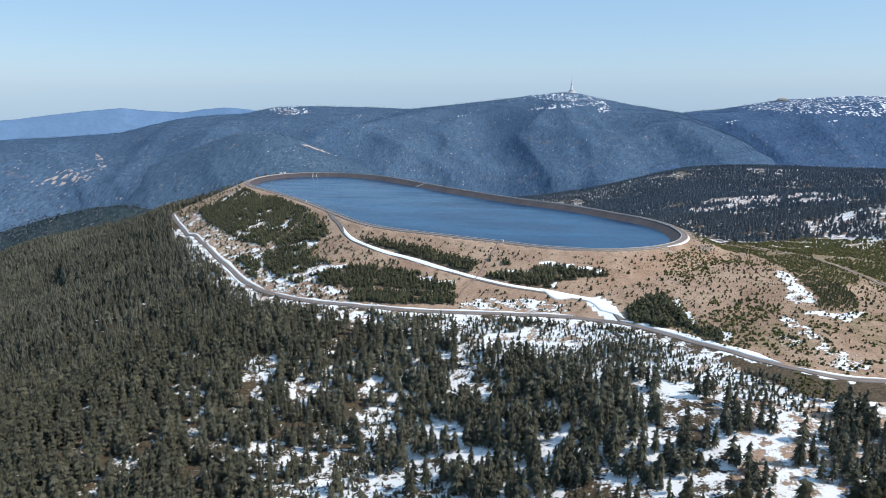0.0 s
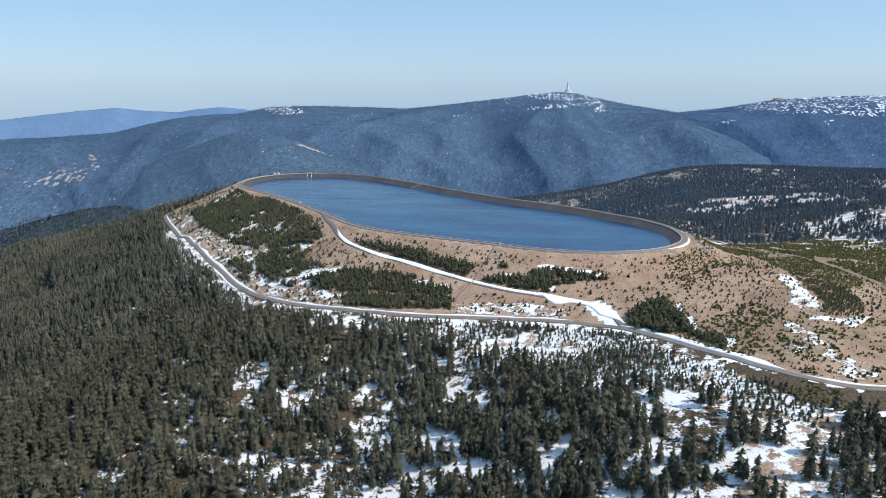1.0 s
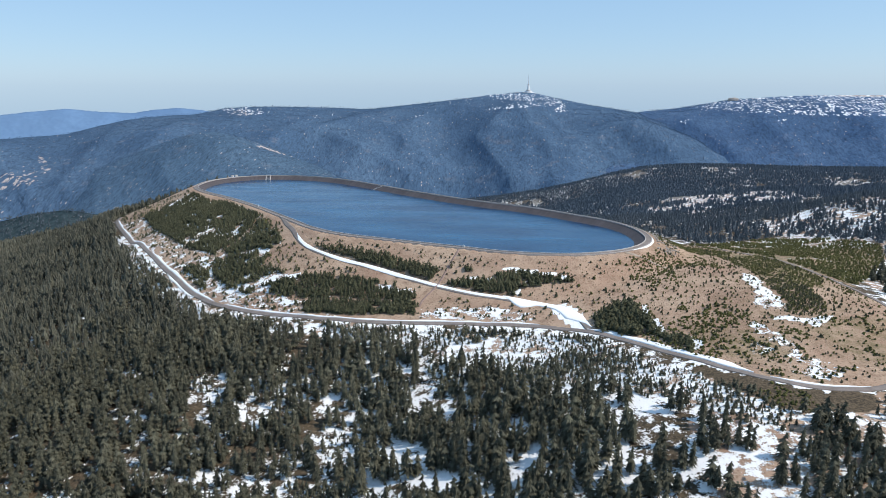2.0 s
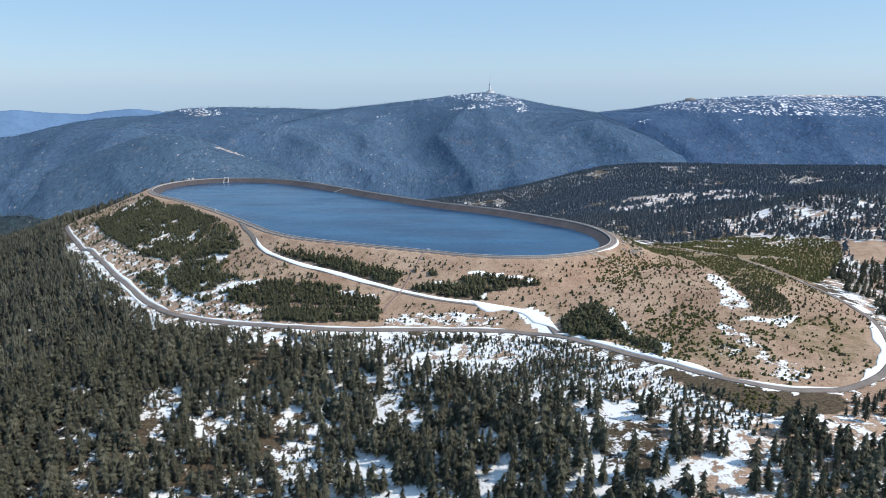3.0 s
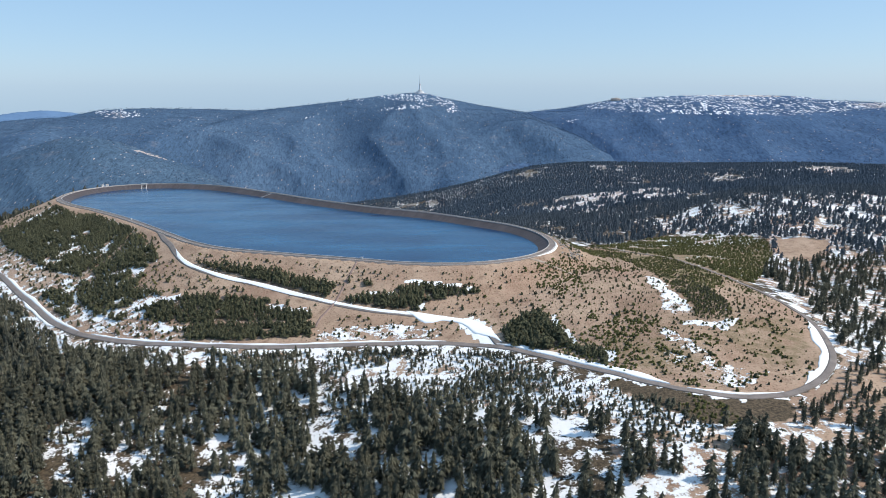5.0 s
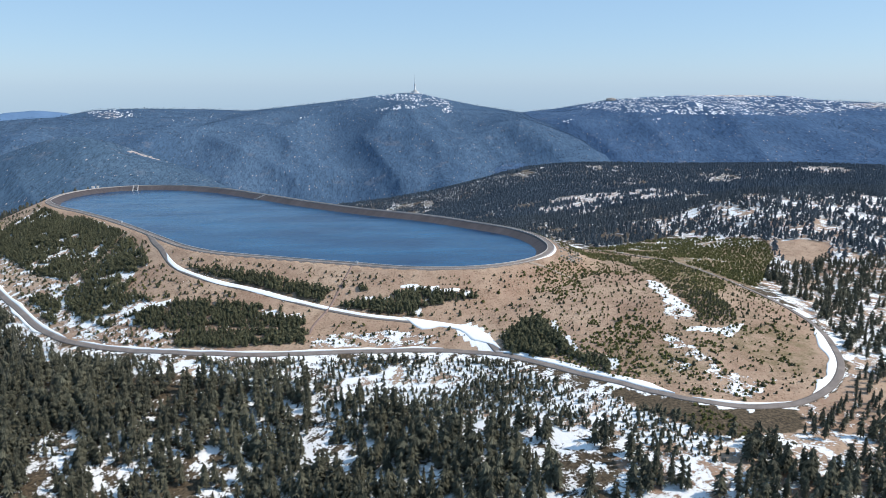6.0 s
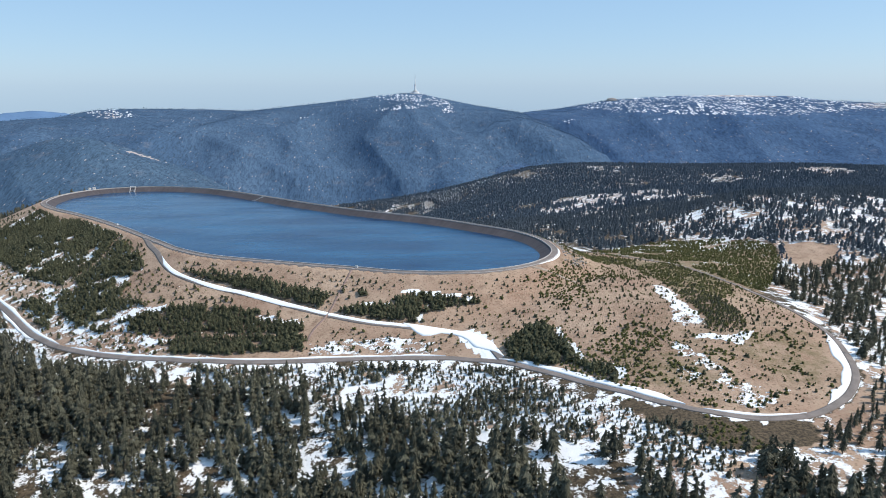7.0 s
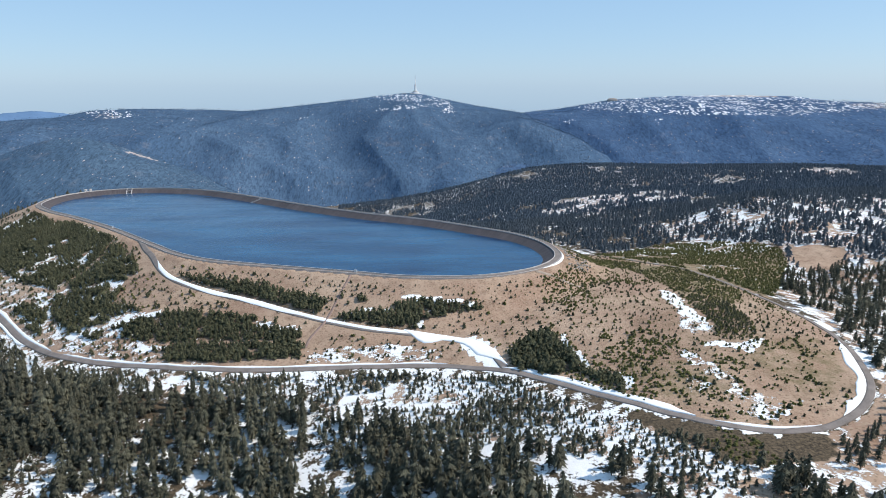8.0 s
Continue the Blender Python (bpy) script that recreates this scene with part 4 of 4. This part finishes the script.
    wood("valley_forest", far, x, y, rng.uniform(9, 15, len(x)), [M_HAZED_WEST], "dark spruce forest falling away into the valley", "forest", rng, wide=1.5)
    x, y = scatter(-420, 420, -160, 214, 8.0, rng)
    wood("lower_forest", far, x, y, rng.uniform(9, 16, len(x)), [M_FOREST], "dark spruce forest further down the slope", "forest", rng, wide=1.4)

    # tree cover of the far ranges
    tiny = [spruce(rng, 1, 4, rng.uniform(0.22, 0.30), trunk=False, bare=0.0) for _ in range(5)]
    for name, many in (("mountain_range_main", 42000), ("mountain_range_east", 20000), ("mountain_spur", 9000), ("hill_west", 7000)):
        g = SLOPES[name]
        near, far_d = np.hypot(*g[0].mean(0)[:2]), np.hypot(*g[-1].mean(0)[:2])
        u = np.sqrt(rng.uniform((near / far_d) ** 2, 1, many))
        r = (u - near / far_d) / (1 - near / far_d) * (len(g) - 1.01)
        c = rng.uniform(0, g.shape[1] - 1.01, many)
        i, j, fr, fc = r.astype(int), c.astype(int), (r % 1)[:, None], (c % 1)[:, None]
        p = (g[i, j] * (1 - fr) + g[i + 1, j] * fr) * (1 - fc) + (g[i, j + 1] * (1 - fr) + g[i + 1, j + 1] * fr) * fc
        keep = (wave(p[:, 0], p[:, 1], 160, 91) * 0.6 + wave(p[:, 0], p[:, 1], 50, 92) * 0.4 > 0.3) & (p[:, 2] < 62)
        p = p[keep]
        wood("mountain_forest", tiny, p[:, 0], p[:, 1], rng.uniform(7, 12, len(p)), [M_HAZED_SPRUCE if name == "hill_west" else M_HAZED_TREE], "distant spruce forest covering the mountain slope", "forest", rng, wide=1.3, rest=p[:, 2])


plant()


# ---- paths on the hill ----
STAIR_PATH = spline([(-31, 613), (-41, 583), (-49, 560), (-59, 542), (-62, 530)], 4)
tagged(ribbon("path", STAIR_PATH, -1.0, 1.0, 0.22, plain("reddish_gravel", (0.30, 0.21, 0.175), size=3, bump=0.05), thick=0.4, cols=4),
       "narrow reddish gravel path down the embankment", "path", kind="structure")
M_TRACK = plain("trodden_earth", (0.40, 0.32, 0.25), size=4, bump=0.05)
for way in ([(-449, 960), (-449, 915), (-454, 888), (-468, 872)], [(-272, 770), (-285, 738), (-297, 711), (-303, 680)], [(118, 606), (130, 605), (142, 602), (154, 597)]):
    tagged(ribbon("path", spline(way, 5), -1.8, 1.8, 0.25, M_TRACK, thick=0.4, cols=4), "bare earth track across the grassy slope", "path", kind="structure")


# ---- fittings of the basin ----
def at_crest(x, y, inward=0.0, up=0.0):
    i = nearest(CREST_LINE, x, y)
    way = CREST_LINE[(i + 1) % len(CREST_LINE)] - CREST_LINE[i - 1]
    a = math.atan2(way[1], way[0])
    p = CREST_LINE[i] + np.array([math.sin(a), -math.cos(a)]) * inward
    return Matrix.Translation((p[0], p[1], up)) @ Matrix.Rotation(a, 4, "Z")


def intake(x, y):
    """Sloping intake structure: two beams and rungs down the lining, a gantry and a cabin on the crest."""
    e = tagged(new("intake_gantry"), "pale concrete intake ramp with a small gantry on the crest", "intake structure")
    for s in (-3.4, 3.4):
        bm = bmesh.new()
        bmesh.ops.create_cube(bm, size=1, matrix=Matrix.Translation((s, -13.5, -3.2)) @ Matrix.Rotation(math.atan(0.54), 4, "X") @ Matrix.Diagonal((1.0, 19, 1.2, 1)))
        bmesh.ops.bevel(bm, geom=bm.edges[:], offset=0.1, segments=1, affect="EDGES")
        part("beam", bm, M_CONCRETE, e)
    for k in range(5):
        bm = bmesh.new()
        box(bm, 0, -7.5 - k * 3, -0.3 - k * 1.62, 6.0, 0.7, 0.4, 0.05)
        part("rung", bm, M_STEEL, e)
    for s in (-3.6, 3.6):
        bm = bmesh.new()
        rod(bm, (s, -6.4, 0), (s, -6.4, 1.5), 0.22, 0.18)
        part("post", bm, M_WHITE, e)
    bm = bmesh.new()
    box(bm, 0, -6.4, 1.4, 8.0, 0.6, 0.5, 0.06)
    part("crossbeam", bm, M_WHITE, e)
    e.matrix_basis = at_crest(x, y)
    return e


def shelter(x, y, inward):
    """A small flat-roofed cabin on the crest."""
    e = tagged(new("valve_cabin"), "small white flat-roofed cabin on the dam crest", "cabin")
    bm = bmesh.new()
    box(bm, 0, 0, 0, 3.4, 2.8, 3.0, 0.08)
    part("body", bm, M_WHITE, e)
    bm = bmesh.new()
    box(bm, 0, 0, 3.0, 4.0, 3.4, 0.35, 0.06)
    part("roof", bm, M_CONCRETE, e)
    bm = bmesh.new()
    box(bm, 0.4, -1.42, 0.1, 1.0, 0.08, 2.1, 0.02)
    part("door", bm, M_STEEL, e, "grey steel door")
    bm = bmesh.new()
    box(bm, -0.9, -1.42, 1.2, 0.8, 0.08, 0.9, 0.02)
    part("window", bm, M_LINING, e, "dark window pane")
    e.matrix_basis = at_crest(x, y, inward, 0.05)
    return e


def slope_stairs(x, y):
    """Concrete stairs down the inner slope with a handrail."""
    e = tagged(new("basin_stairs"), "pale concrete stairs down the basin lining", "stairs")
    for k in range(24):
        bm = bmesh.new()
        box(bm, -0.55 * k, -6.4 - 0.62 * k, -0.05 - 0.335 * k, 2.0, 0.75, 0.35, 0.03)
        part("step", bm, M_CONCRETE, e)
    for s in (-1.0, 1.0):
        bm = bmesh.new()
        rod(bm, (s, -6.4, 1.1), (s - 0.55 * 23, -6.4 - 0.62 * 23, 1.1 - 0.335 * 23), 0.06, 0.06, 6)
        for k in range(0, 24, 4):
            rod(bm, (s - 0.55 * k, -6.4 - 0.62 * k, -0.335 * k), (s - 0.55 * k, -6.4 - 0.62 * k, 1.1 - 0.335 * k), 0.05, 0.05, 6)
        part("handrail", bm, M_STEEL, e, "thin steel handrail")
    e.matrix_basis = at_crest(x, y)
    return e


def lamp_post(x, y, inward, high):
    e = tagged(new("lamp_post"), "slim grey steel lamp post beside the crest road", "lamp post")
    bm = bmesh.new()
    rod(bm, (0, 0, 0), (0, 0, high), 0.14, 0.08)
    part("pole", bm, M_STEEL, e)
    bm = bmesh.new()
    box(bm, 0, -0.5, high - 0.05, 0.35, 1.1, 0.18, 0.04)
    part("lamp_head", bm, M_STEEL, e)
    e.matrix_basis = at_crest(x, y, inward, -0.1)
    return e


def cabinet(x, y, inward):
    e = tagged(new("control_cabinet"), "white metal control cabinet at the basin edge", "cabinet")
    bm = bmesh.new()
    box(bm, 0, 0, 0, 2.2, 1.2, 1.9, 0.06)
    part("body", bm, M_WHITE, e)
    bm = bmesh.new()
    box(bm, 0, 0, 1.9, 2.4, 1.4, 0.15, 0.03)
    part("lid", bm, M_STEEL, e)
    e.matrix_basis = at_crest(x, y, inward, 0.05)
    return e


intake(-381, 1117)
shelter(-436, 1088, -0.5)
shelter(-430, 1093, -0.5)
slope_stairs(-168, 1012)
lamp_post(-235, 1071, -1.0, 8)
cabinet(-302, 815, 5.0)
cabinet(-31, 609, 5.0)


# ---- rubble beside the crest ----
def rubble():
    rng = np.random.default_rng(9)
    bm = bmesh.new()
    n = 0
    while n < 170:
        x, y = rng.uniform(154, 196), rng.uniform(630, 712)
        d = float(gap(CREST_LINE, np.array([x]), np.array([y]), True, 60)[0])
        if d < 4 or d > 26 or inside(CREST_LINE, np.array([x]), np.array([y]))[0]:
            continue
        s = rng.uniform(0.4, 1.3)
        z = float(ground(np.array([x]), np.array([y]))[0])
        r = bmesh.ops.create_icosphere(bm, subdivisions=1, radius=s, matrix=Matrix.Translation((x, y, z + s * 0.25)) @ Matrix.Rotation(rng.uniform(0, 6), 4, "Z") @ Matrix.Diagonal((1.3, 0.9, 0.6, 1)))
        for v in r["verts"]:
            v.co += Vector(rng.uniform(-0.22, 0.22, 3) * s)
        n += 1
    me = bpy.data.meshes.new("rubble")
    bm.to_mesh(me)
    bm.free()
    me.materials.append(M_STONE)
    return tagged(new("rubble", me), "scattered grey stones on the embankment", "stones", kind="stuff")


rubble()


# ---- on the far summits ----
def summit(az, dist, rise):
    a = radians(az)
    return HEART[0] + dist * math.sin(a), HEART[1] + dist * math.cos(a), HEART[2] + dist * math.tan(radians(rise))


def transmitter(x, y, z):
    e = tagged(new("transmitter_tower"), "tall pale transmitter tower on the snowy summit", "tower")
    for nm, r0, r1, z0, z1, mat in (("plinth", 26, 24, -8, 5, M_WHITE), ("podium", 15, 14, 5, 11, M_CONCRETE), ("shaft", 9, 4.5, 11, 50, M_WHITE),
                                    ("deck", 6.5, 6.0, 44, 49, M_CONCRETE), ("mast", 2.6, 1.6, 50, 86, M_WHITE), ("antenna", 1.3, 0.5, 86, 112, M_STEEL)):
        bm = bmesh.new()
        rod(bm, (0, 0, z0), (0, 0, z1), r0, r1, 16)
        part(nm, bm, mat, e)
    e.location = (x, y, z)
    return e


def outcrop(x, y, z):
    rng = np.random.default_rng(3)
    bm = bmesh.new()
    bmesh.ops.create_icosphere(bm, subdivisions=3, radius=1, matrix=Matrix.Diagonal((34, 24, 17, 1)))
    for v in bm.verts:
        v.co *= 1 + 0.28 * (noise.noise(v.co / 9) + 0.5 * noise.noise(v.co / 4))
    me = bpy.data.meshes.new("rock_outcrop")
    bm.to_mesh(me)
    bm.free()
    me.materials.append(M_STONE)
    ob = tagged(new("rock_outcrop", me), "bare grey rock outcrop on the far ridge", "rock")
    ob.location = (x, y, z)
    return ob


transmitter(*summit(2.28, 4690, -0.50))
outcrop(*summit(17.74, 4770, -1.10))
